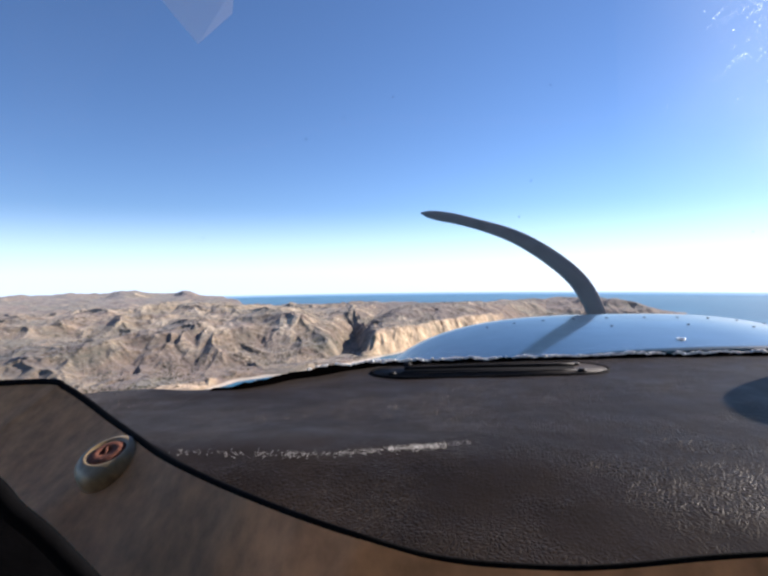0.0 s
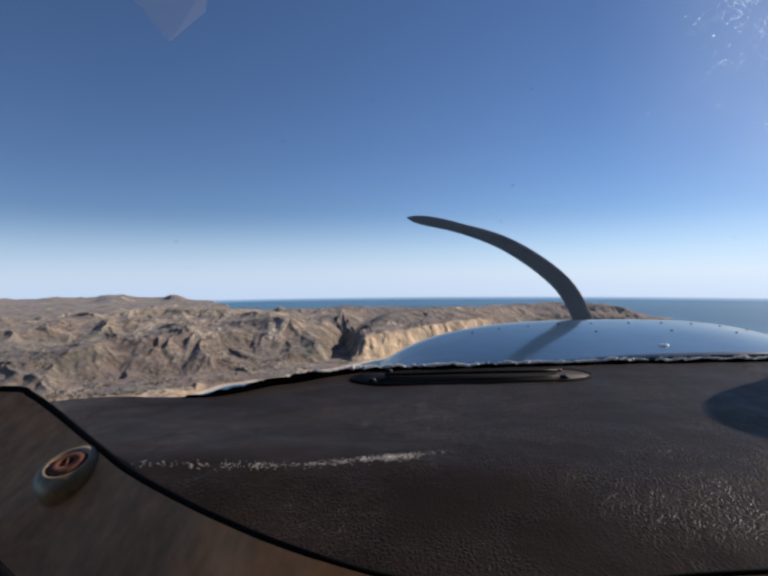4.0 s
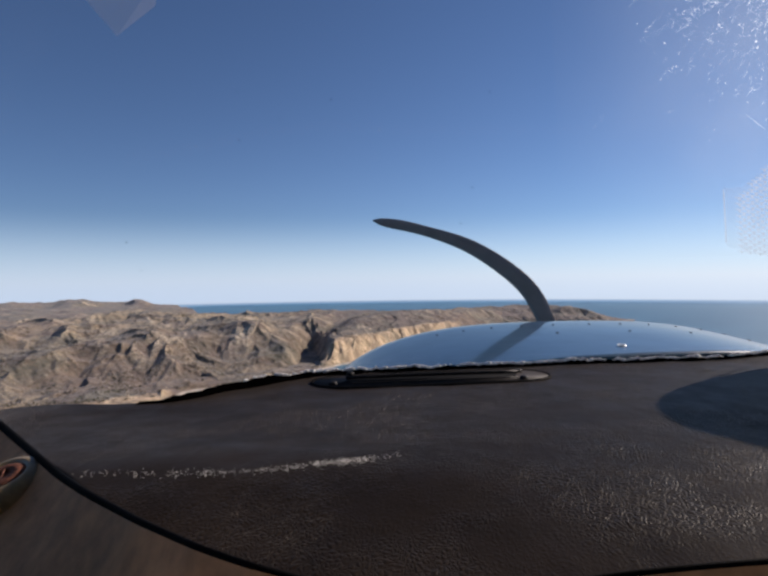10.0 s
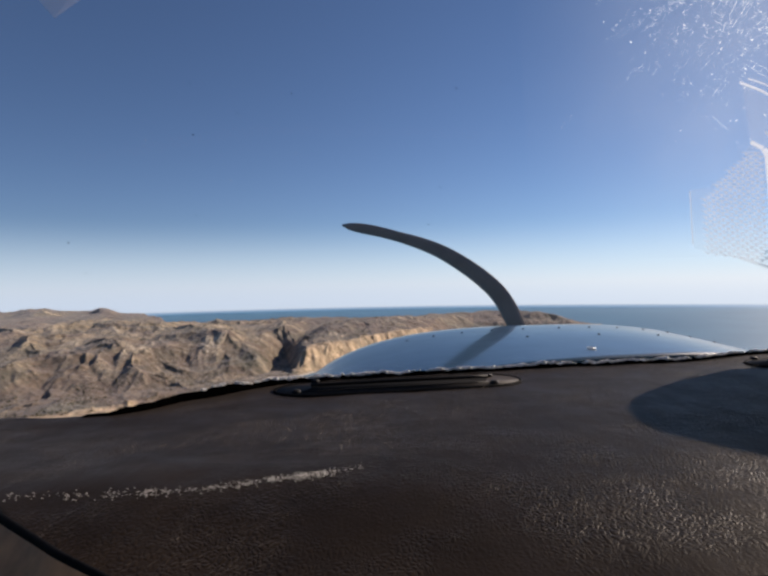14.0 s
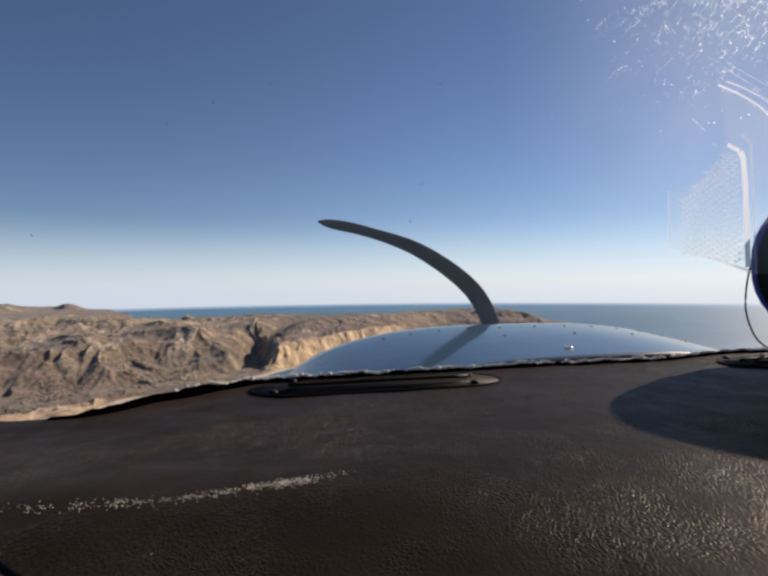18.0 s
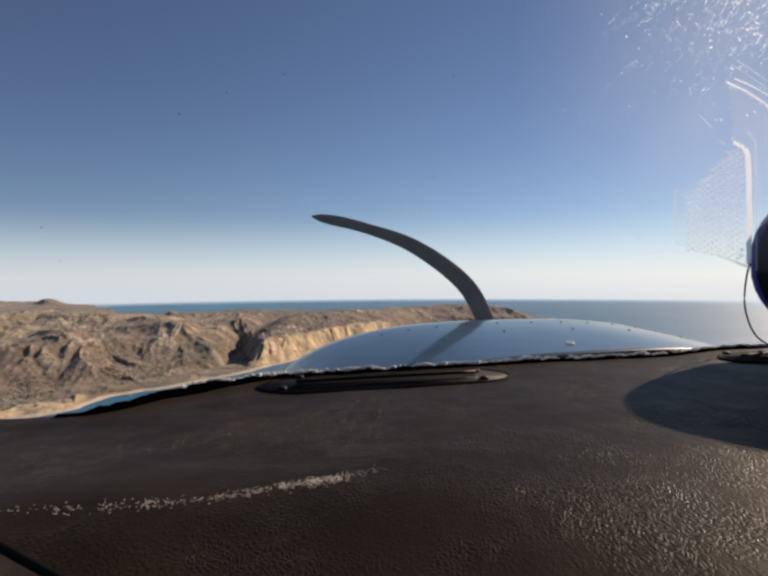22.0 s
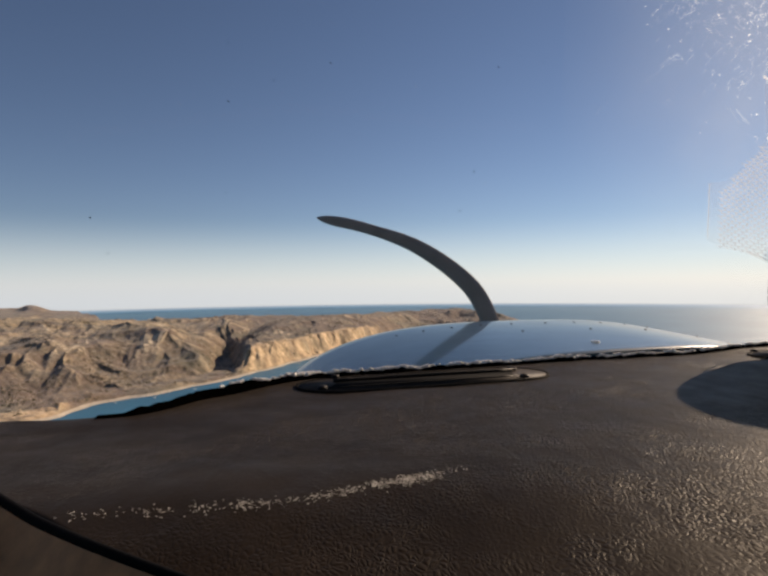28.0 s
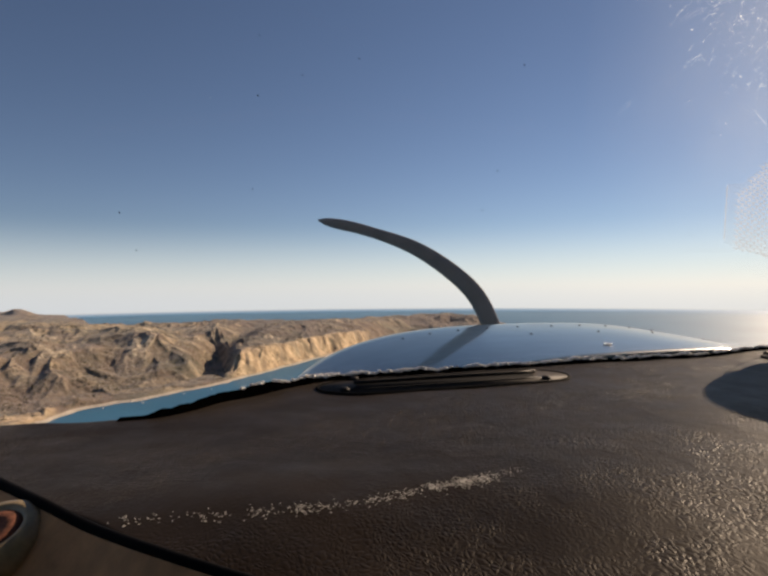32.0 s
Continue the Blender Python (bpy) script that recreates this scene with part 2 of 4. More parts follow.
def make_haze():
    # see-through glow that puts pale haze in at the horizon
    m = Mat("glowing_horizon_haze")
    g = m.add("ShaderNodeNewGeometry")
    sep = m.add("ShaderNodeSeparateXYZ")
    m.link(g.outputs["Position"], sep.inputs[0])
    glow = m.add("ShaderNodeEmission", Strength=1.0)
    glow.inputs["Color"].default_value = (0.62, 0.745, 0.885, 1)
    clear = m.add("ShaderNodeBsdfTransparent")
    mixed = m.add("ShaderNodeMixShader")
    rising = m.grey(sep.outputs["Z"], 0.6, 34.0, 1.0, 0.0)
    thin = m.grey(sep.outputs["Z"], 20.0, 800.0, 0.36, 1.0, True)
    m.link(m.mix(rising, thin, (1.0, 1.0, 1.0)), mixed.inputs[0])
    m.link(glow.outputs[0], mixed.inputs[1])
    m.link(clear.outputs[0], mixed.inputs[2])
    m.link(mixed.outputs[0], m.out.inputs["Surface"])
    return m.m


VINYL, LAND, SEA, COWL, GLASS, HAZE = make_vinyl(), make_land(), make_sea(), make_cowl(), make_glass(), make_haze()
TRIM = plain("brown_trim_paint", (0.260, 0.165, 0.090), 0.6, vary=0.35, scale=35)
RUBBER = plain("black_rubber", (0.0025, 0.0025, 0.003), 0.85, scale=120, spec=0.04)
TAR = plain("tar_black_rubber", (0.0009, 0.0008, 0.0008), 0.95, scale=120, spec=0.0)
SEALANT = plain("crumbling_sealant", (0.88, 0.82, 0.74), 0.9, vary=0.35, scale=220)
DARKPLASTIC = plain("dark_plastic", (0.009, 0.008, 0.008), 0.62, scale=200, relief=0.0002, spec=0.2)
STEEL = plain("worn_steel", (0.24, 0.22, 0.18), 0.48, 0.6, scale=220)
POST = plain("dull_brown_panel", (0.45, 0.225, 0.097), 0.62, vary=0.3, scale=55, spec=0.2)
WASHER = plain("olive_nickel_washer", (0.32, 0.235, 0.125), 0.36, 0.1, scale=150, relief=0.0002)
BRIGHT = plain("bright_aluminium", (0.85, 0.85, 0.84), 0.35, 0.3, vary=0.08, scale=220)
RUST = plain("rust", (0.16, 0.055, 0.030), 0.9, vary=0.5, scale=420)
PLATE = plain("worn_vent_plate", (0.034, 0.028, 0.024), 0.6, scale=90, spec=0.06)
NAVY = plain("navy_plastic", (0.030, 0.022, 0.24), 0.4, scale=80, relief=0.0001)
SCUFF = plain("pale_scuff", (0.50, 0.48, 0.45), 0.9, vary=0.3, scale=500)
BLADE = plain("blade_paint", (0.23, 0.19, 0.175), 0.5, vary=0.15, scale=12)
WHITE = plain("white_gelcoat", (0.78, 0.78, 0.76), 0.35, vary=0.06, scale=2, relief=0)
HEADLINER = plain("headliner_cloth", (0.32, 0.30, 0.27), 0.95, scale=200)
FOAM = plain("surf_foam", (0.48, 0.50, 0.50), 0.9, vary=0.3, scale=0.3, relief=0)
SPECK = make_film("dried_water_spots", (0.78, 0.92, 1.0), 0.08, 0.1)
BUSH = plain("scrub_leaves", (0.075, 0.065, 0.038), 0.95, vary=0.5, scale=0.4, relief=0, spec=0.1)
# pale films that stand in for a reflection in the windshield
VEIL = make_film("milky_reflection_film", (0.86, 0.93, 1.0), 0.55)
VEILBAR = make_film("pale_reflection_strip", (0.88, 0.94, 1.0), 0.12, 0.2)
MILK = make_film("milky_reflection_sheet", (0.95, 0.94, 0.95), 0.90)


def make_glare():
    """Sun glare put in as film, thick in one patch and thinning round it."""
    m = Mat("sun_glare_film")
    clear = m.add("ShaderNodeBsdfTransparent")
    glow = m.add("ShaderNodeBsdfTranslucent", Color=(0.86, 0.93, 0.97, 1))
    away = m.add("ShaderNodeVectorMath")
    away.operation = "DISTANCE"
    m.link(m.coords(), away.inputs[0])
    away.inputs[1].default_value = (0.70, 0.55, ALT + 0.30)
    patch = m.mix(1.0, m.grey(away.outputs["Value"], 0.46, 0.04, 0.0, 1.0, True), m.grey(m.noise(9, 6, 0.65), 0.25, 0.7, 0.55, 1.0), "MULTIPLY")
    mixed = m.add("ShaderNodeMixShader")
    m.link(m.grey(patch, 0.0, 1.0, 0.0, 0.30), mixed.inputs[0])
    m.link(clear.outputs[0], mixed.inputs[1])
    m.link(glow.outputs[0], mixed.inputs[2])
    m.link(mixed.outputs[0], m.out.inputs["Surface"])
    return m.m


GLARE = make_glare()
# film for the diamond-shaped reflection
REFLECTION = make_film("faint_reflection_film", (0.88, 0.82, 0.86), 0.64)


# ---- building helpers ----
def finish(ob, bm, material, smooth=True):
    for f in bm.faces:
        f.smooth = smooth
    bm.to_mesh(ob.data)
    bm.free()
    ob.data.materials.append(material)
    return ob


def thing(name, bm, material, label, category, group="", kind="", smooth=True):
    ob = new(name, bpy.data.meshes.new(name))
    finish(ob, bm, material, smooth)
    return tagged(ob, label, category, group, kind)


def empty(name, place, label, category, group="", kind=""):
    ob = new(name)
    ob.location = place
    return tagged(ob, label, category, group, kind)


def part(name, bm, material, parent, label="", smooth=True):
    """One mesh under a thing; its points are given in the world and stay there."""
    ob = new(name, bpy.data.meshes.new(name))
    finish(ob, bm, material, smooth)
    ob.parent = parent
    top, shift = parent, Vector((0, 0, 0))
    while top:
        shift += Vector(top.location)
        top = top.parent
    ob.location = -shift
    return tagged(ob, label)


def up(p):
    """A cockpit place, given from the eye's level, in the world."""
    return Vector((p[0], p[1], p[2] + ALT))


def smooth_curve(points, n):
    """n places along a Catmull-Rom curve through the given ones."""
    pts = [Vector(p) for p in points]
    pts = [pts[0] * 2 - pts[1]] + pts + [pts[-1] * 2 - pts[-2]]
    out = []
    for i in range(n):
        u = i / (n - 1) * (len(pts) - 3)
        k = min(int(u), len(pts) - 4)
        f = u - k
        a, b, c, d = pts[k:k + 4]
        out.append(0.5 * (2 * b + (c - a) * f + (2 * a - 5 * b + 4 * c - d) * f * f + (3 * b - a - 3 * c + d) * f ** 3))
    return out


def tube(bm, path, radius, sides=8, closed_ends=True):
    """A round bar along a path of world places; radius: a number or one a place."""
    rings = []
    for i, p in enumerate(path):
        a, b = path[max(i - 1, 0)], path[min(i + 1, len(path) - 1)]
        ahead = (b - a).normalized()
        side = ahead.cross(Vector((0, 0, 1)))
        side = side.normalized() if side.length > 1e-5 else Vector((1, 0, 0))
        above = side.cross(ahead)
        r = radius if isinstance(radius, (int, float)) else radius[i]
        rings.append([bm.verts.new(p + side * r * math.cos(k * math.tau / sides) + above * r * math.sin(k * math.tau / sides)) for k in range(sides)])
    for a, b in zip(rings, rings[1:]):
        for k in range(sides):
            bm.faces.new((a[k], a[(k + 1) % sides], b[(k + 1) % sides], b[k]))
    if closed_ends:
        bm.faces.new(rings[0][::-1])
        bm.faces.new(rings[-1])
    return bm


def box(bm, lo, hi, bevel=0.0):
    v = bmesh.ops.create_cube(bm, size=1.0)["verts"]
    mid = [(a + b) / 2 for a, b in zip(lo, hi)]
    for x in v:
        x.co = Vector([m + c * (b - a) for m, c, a, b in zip(mid, x.co, lo, hi)])
    if bevel:
        edges = list({e for x in v for e in x.link_edges})
        bmesh.ops.bevel(bm, geom=edges, offset=bevel, segments=2, affect="EDGES", profile=0.6)
    return bm


def slab(bm, outline, shift):
    """A solid from a closed outline of world places and the way to its other face."""
    a = [bm.verts.new(p) for p in outline]
    b = [bm.verts.new(p + shift) for p in outline]
    bm.faces.new(a)
    bm.faces.new(b[::-1])
    for i in range(len(a)):
        j = (i + 1) % len(a)
        bm.faces.new((a[i], b[i], b[j], a[j]))
    bmesh.ops.recalc_face_normals(bm, faces=bm.faces)
    return bm


def lathe(bm, base, axis, profile, sides=20):
    """A turned solid: profile rows of (along the axis, radius)."""
    axis = Vector(axis).normalized()
    side = axis.orthogonal().normalized()
    other = axis.cross(side)
    rings = [[bm.verts.new(base + axis * h + (side * math.cos(k * math.tau / sides) + other * math.sin(k * math.tau / sides)) * r) for k in range(sides)]
             for h, r in profile]
    for a, b in zip(rings, rings[1:]):
        for k in range(sides):
            bm.faces.new((a[k], a[(k + 1) % sides], b[(k + 1) % sides], b[k]))
    bm.faces.new(rings[0][::-1])
    bm.faces.new(rings[-1])
    bmesh.ops.recalc_face_normals(bm, faces=bm.faces)
    return bm


# ---- the land and the sea ----
def grid_noise(x, y, seed):
    """Smooth noise in -1..1 over arrays of places."""
    rng = np.random.RandomState(seed)
    turn = rng.rand(256) * math.tau
    perm = rng.permutation(256)
    xi, yi = np.floor(x).astype(int), np.floor(y).astype(int)
    xf, yf = x - xi, y - yi

    def corner(i, j):
        a = turn[perm[(perm[(xi + i) & 255] + yi + j) & 255]]
        return np.cos(a) * (xf - i) + np.sin(a) * (yf - j)

    u, v = xf ** 3 * (xf * (xf * 6 - 15) + 10), yf ** 3 * (yf * (yf * 6 - 15) + 10)
    low = corner(0, 0) * (1 - u) + corner(1, 0) * u
    high = corner(0, 1) * (1 - u) + corner(1, 1) * u
    return (low * (1 - v) + high * v) * 1.5


def ridges(x, y, wave, octaves, seed):
    """Sharp-crested hills between 0 and about 1."""
    total, weight, size = np.zeros_like(x), 1.0, 1.0
    keep = np.ones_like(x)
    for o in range(octaves):
        n = 1 - np.abs(grid_noise(x / wave, y / wave, seed + o))
        n = n * n * keep
        keep = np.clip(n * 1.6, 0, 1)
        total += n * weight
        wave, weight = wave * 0.48, weight * 0.5
    return total / 1.9


def step(a, b, x):
    t = np.clip((x - a) / (b - a), 0, 1)
    return t * t * (3 - 2 * t)


COAST = ((-70, 1060), (-45, 985), (-37, 965), (-30, 955), (-25, 945), (-22, 945), (-19, 955), (-16, 1005), (-13, 1050), (-8, 1100), (-5, 1138), (-3, 1176),
         (0, 1265), (4, 1425), (7, 1560), (10, 1720), (13, 2050), (16, 2330), (20, 2400), (25, 2430), (28.3, 2520))
TOP = ((-70, 84), (-40, 84), (-26, 86), (-14, 90), (-9, 88), (-4, 84), (0, 80), (4, 79), (8, 80), (10.5, 74), (12.5, 62), (14.5, 54), (16, 52), (18.5, 56), (20.9, 63),
       (23.4, 60), (25.8, 42), (28.3, 12))
RISE = ((-70, 760), (-8, 760), (-4.5, 600), (-2.5, 230), (-1, 165), (10, 160), (14, 190), (28, 220))
# broad conical hills: bearing, distance, height, radius
HILLS = [(-10.7, 1420, 62, 270), (-6.4, 1530, 34, 200), (-15.6, 1360, 40, 210), (-20.0, 1330, 42, 230), (-24.2, 1290, 38, 220), (-28.3, 1270, 36, 220), (-33, 1290, 38, 250),
         (-13.4, 1560, 30, 190), (-17.8, 1590, 32, 230), (-25.6, 1560, 32, 240), (-21.8, 1760, 26, 240), (-31, 1600, 30, 260), (-38, 1450, 42, 300),
         (-44, 1400, 40, 300), (-12.4, 1250, 18, 110), (-17.8, 1200, 16, 110), (-22.3, 1190, 16, 120)]


def coast_at(az):
    return np.interp(az, *zip(*COAST))


def hill_height(az, dist):
    """The large forms: beach, slope, hills, bluff and canyon. Gives height and distance inland."""
    x, y = dist * np.sin(np.radians(az)), dist * np.cos(np.radians(az))
    wob = grid_noise(x / 130, y / 130, 3) * 24 + grid_noise(x / 45, y / 45, 4) * 8
    inland = dist - coast_at(az) - wob * np.interp(az, [-70, 10, 20], [1, 1, 0.6])
    rise, top = np.interp(az, *zip(*RISE)), np.interp(az, *zip(*TOP))
    bluff = np.interp(az, [-4, -1.5, 10, 13], [0, 1, 1, 0.5])
    # flutes worn into the sea bluff
    flute = np.abs(grid_noise(x / 95 + 0.3, y / 210, 51)) * 46 + np.abs(grid_noise(x / 40, y / 80, 52)) * 17 + grid_noise(x / 15, y / 30, 53) * 5
    inland = inland - bluff * flute * step(0, 60, inland) * np.interp(az, [11, 15], [1, 0.35])
    front = step(0.0, 1, (inland - 90 * (1 - bluff)) / rise)
    front = front * (1 - bluff) + bluff * (0.60 * step(0, 85, inland) + 0.40 * step(60, 420, inland))
    h = 9 * step(0, 40, inland) + (top - 9) * front
    h *= 1 - np.interp(az, [-26, -15, 12, 14], [0.34, 0.62, 0.62, 0.0]) * step(600, 1700, inland)
    wx, wy = x + grid_noise(x / 170, y / 170, 8) * 26, y + grid_noise(x / 170, y / 170, 9) * 26
    cones = np.zeros_like(h)
    for a0, d0, tall, wide in HILLS:
        r = np.hypot(wx - d0 * math.sin(radians(a0)), wy - d0 * math.cos(radians(a0))) / wide
        cones += (tall * np.clip(1 - r, 0, 1) ** 1.1) ** 3
    cones = cones ** (1 / 3)
    rel = ridges(wx, wy, 330, 3, 20)
    calm = np.interp(az, [-70, -4, -1, 9, 12, 16], [1, 1, 0.35, 0.35, 0.5, 0.8])
    h += (cones * np.interp(az, [-70, -3, -1], [1, 1, 0.2]) + 34 * (rel - 0.52) * calm) * step(0, 190, inland) * (1 - 0.45 * step(900, 2200, inland))
    bend = -4.4 + 5.2 * step(1200, 2150, dist) + grid_noise(dist / 220, dist * 0, 5) * 0.6
    h -= 46 * np.exp(-((az - bend) / (1.5 + 0.9 * step(1350, 1900, dist))) ** 2) * step(2150, 1300, dist) * step(0, 120, inland)
    # flat-topped hills far off
    for a0, d0, w, tall in ((-26.3, 3900, 1.5, 30), (-20.8, 4000, 0.9, 26), (-31, 4100, 2.4, 20), (-24.0, 4150, 5.0, 10), (-36, 4000, 3.0, 20)):
        bump = grid_noise(az * 1.3, dist / 90, 31) * 0.25
        h += tall * np.exp(-((np.abs(az - a0) / w) ** 2.6 + ((dist - d0) / 300) ** 2)) * (1 + bump)
    return h, inland


def gullies(x, y, sx, sy, cell, seed):
    """Ribs and gullies that run down the slope (sx, sy); value and its change in x and y."""
    rng = np.random.RandomState(seed)
    perm, jx, jy = rng.permutation(256), rng.rand(256) * 0.6, rng.rand(256) * 0.6
    px, py = x / cell, y / cell
    ix, iy = np.floor(px).astype(int), np.floor(py).astype(int)
    fx, fy = px - ix, py - iy
    size = np.sqrt(sx * sx + sy * sy) + 1e-4
    cx, cy = sy / size * 5.6, -sx / size * 5.6
    total, ax, ay, weight = 0, 0, 0, 0
    for i in (-1, 0, 1):
        for j in (-1, 0, 1):
            k = perm[(perm[(ix + i) & 255] + iy + j) & 255]
            dx, dy = fx - i - jx[k], fy - j - jy[k]
            w = np.exp(-2.2 * (dx * dx + dy * dy))
            phase = dx * cx + dy * cy
            total = total + w * np.cos(phase)
            slope = -w * np.sin(phase)
            ax, ay, weight = ax + slope * cx, ay + slope * cy, weight + w
    return 1 - 2 * np.arccos(np.clip(total / weight, -1, 1)) / math.pi, ax / weight / cell, ay / weight / cell


def land_form(az, dist):
    """Height of the land, from its bearing in degrees and its distance in metres, and how far it is a crest."""
    x, y = dist * np.sin(np.radians(az)), dist * np.cos(np.radians(az))
    h, inland = hill_height(az, dist)
    e = 6.0
    hx = hill_height(np.degrees(np.arctan2(x + e, y)), np.hypot(x + e, y))[0]
    hy = hill_height(np.degrees(np.arctan2(x, y + e)), np.hypot(x, y + e))[0]
    sx, sy = (hx - h) / e, (hy - h) / e
    steep = np.clip(np.hypot(sx, sy) * 3.0, 0.5, 1.0)
    fade = step(0, 45, inland) * (1 - 0.35 * step(1200, 2400, inland))
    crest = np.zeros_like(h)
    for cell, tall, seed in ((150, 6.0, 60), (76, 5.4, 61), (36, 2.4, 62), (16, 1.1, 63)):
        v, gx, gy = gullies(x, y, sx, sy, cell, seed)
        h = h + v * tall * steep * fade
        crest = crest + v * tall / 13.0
        sx, sy = sx + gx * tall * 0.55, sy + gy * tall * 0.55
    h = h + (ridges(x, y, 34, 4, 90) - 0.5) * 1.3 * step(0, 60, inland)
    end = np.interp(az, [-70, -23, -18, -14.5, -12, -8, 4, 10, 13, 17, 28], [4500, 4450, 4200, 3000, 2600, 2450, 2350, 2400, 2750, 3100, 2700])
    h = np.where(inland > 0, np.maximum(h, 1.0 + 6.0 * step(3, 26, inland)), -3.0)
    h = h * (1 - step(end - 250, end, dist))
    return np.where(h <= 0.05, -3.0, h), crest


def land_height(az, dist):
    return land_form(az, dist)[0]


def build_land():
    azs = np.linspace(-56, 28.6, 1080)
    dists = 870 * (4600 / 870) ** np.linspace(0, 1, 500)
    a, d = np.meshgrid(azs, dists)
    h, crest = land_form(a, d)
    co = np.stack([d * np.sin(np.radians(a)), d * np.cos(np.radians(a)), h], -1).reshape(-1, 3)
    nr, nc = a.shape
    i = (np.arange(nr - 1)[:, None] * nc + np.arange(nc - 1)).ravel()
    keep = np.maximum.reduce([h[:-1, :-1], h[1:, :-1], h[:-1, 1:], h[1:, 1:]]).ravel() > -2.9
    i = i[keep]
    faces = np.stack([i, i + 1, i + nc + 1, i + nc], -1)
    me = bpy.data.meshes.new("ground")
    me.vertices.add(len(co))
    me.vertices.foreach_set("co", co.ravel())
    me.loops.add(faces.size)
    me.loops.foreach_set("vertex_index", faces.ravel())
    me.polygons.add(len(faces))
    me.polygons.foreach_set("loop_start", np.arange(0, faces.size, 4))
    me.polygons.foreach_set("use_smooth", np.ones(len(faces), bool))
    me.update(calc_edges=True)
    me.validate()
    _, inland = hill_height(a, d)
    cliff = np.interp(a, [-3, -1, 10.5, 12], [0, 1, 1, 0]) * step(4, 20, inland) * step(120, 70, inland)
    cliff = cliff + np.interp(a, [-20, -17], [1, 0]) * step(2, 8, inland) * step(52, 30, inland) * 0.7
    upland = np.interp(a, [-30, -26, -6, -3], [0.4, 1, 1, 0]) * step(330, 560, inland) * step(1250, 850, inland)
    me.attributes.new("upland", "FLOAT", "POINT").data.foreach_set("value", upland.ravel().astype(np.float32))
    me.attributes.new("cliff", "FLOAT", "POINT").data.foreach_set("value", cliff.ravel().astype(np.float32))
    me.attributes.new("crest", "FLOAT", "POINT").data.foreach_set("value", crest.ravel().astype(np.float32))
    me.materials.append(LAND)
    return tagged(new("ground", me), "dry brown scrub hills, canyons and pale sea bluffs of an island", "island", kind="structure")


build_land()

bm = bmesh.new()
bmesh.ops.create_circle(bm, cap_ends=True, segments=180, radius=4900)
thing("water", bm, SEA, "calm deep blue sea reaching the horizon", "sea", kind="structure", smooth=False)

# haze added as a self-glowing ring round the sea's edge
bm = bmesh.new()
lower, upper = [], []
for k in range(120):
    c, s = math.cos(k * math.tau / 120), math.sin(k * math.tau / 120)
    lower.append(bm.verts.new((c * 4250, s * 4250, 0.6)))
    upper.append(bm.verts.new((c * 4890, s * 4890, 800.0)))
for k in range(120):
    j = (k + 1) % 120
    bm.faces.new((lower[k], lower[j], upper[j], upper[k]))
haze = thing("backdrop", bm, HAZE, "glowing ring put in for pale haze over the distant sea horizon", "haze", kind="structure")
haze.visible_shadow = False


def build_surf():
    bm = bmesh.new()
    azs = np.arange(-54, 12, 0.06)
    away = np.arange(-70, 70, 2.0)
    ds = coast_at(azs)[:, None] + away[None]
    _, inland = hill_height(np.repeat(azs[:, None], len(away), 1), ds)
    first = np.argmax(inland > 0, 1)
    shore = np.take_along_axis(ds, first[:, None], 1)[:, 0]
    last = None
    for a, d, w in zip(azs, shore, grid_noise(azs * 3.1, azs * 0, 77)):
        out = d - 1.5 - 2.5 * max(w, -0.5)
        s, c = math.sin(radians(a)), math.cos(radians(a))
        pair = [bm.verts.new((s * r, c * r, 0.35)) for r in (out, d + 1.5)]
        if last:
            bm.faces.new((last[0], pair[0], pair[1], last[1]))
        last = pair
    return thing("surf_line", bm, FOAM, "thin white line of surf along the beach", "surf", kind="stuff")


build_surf()


# ---- the aircraft: cowling, propeller ----
# the foot of the windshield, from side to side
BASE = [(-0.75, 0.50), (-0.45, 0.590), (-0.31, 0.628), (-0.235, 0.622), (-0.165, 0.638), (-0.116, 0.690), (-0.062, 0.732), (-0.020, 0.764), (0.05, 0.790), (0.13, 0.800), (0.30, 0.817),
        (0.47, 0.832), (0.63, 0.845), (0.86, 0.888), (1.15, 0.90), (1.45, 0.86)]


def cowl_point(u, y):
    """A place on the cowling's skin: u from -1 to 1 across, y ahead."""
    xc, a = 0.54 + 0.14 * (y - 0.85), 0.60 + 0.16 * (y - 0.85)
    nose = max(0.0, (y - 1.42) / 0.42)
    drop = 0.30 * (1 - math.sqrt(max(0.0, 1 - min(nose, 1) ** 2.2)))
    top = -0.131 + 0.009 * math.sin(min(1.0, (y - 0.8) / 0.5) * math.pi / 2) - drop
    ang = u * math.radians(104)
    sx, sz = math.sin(ang), math.cos(ang)
    x = xc + a * (1 - 0.25 * min(nose, 1) ** 2) * math.copysign(abs(sx) ** 0.92, sx)
    z = top - 0.36 * (1 - math.copysign(abs(sz) ** 0.80, sz)) ** 1.25
    return Vector((x, y, z))


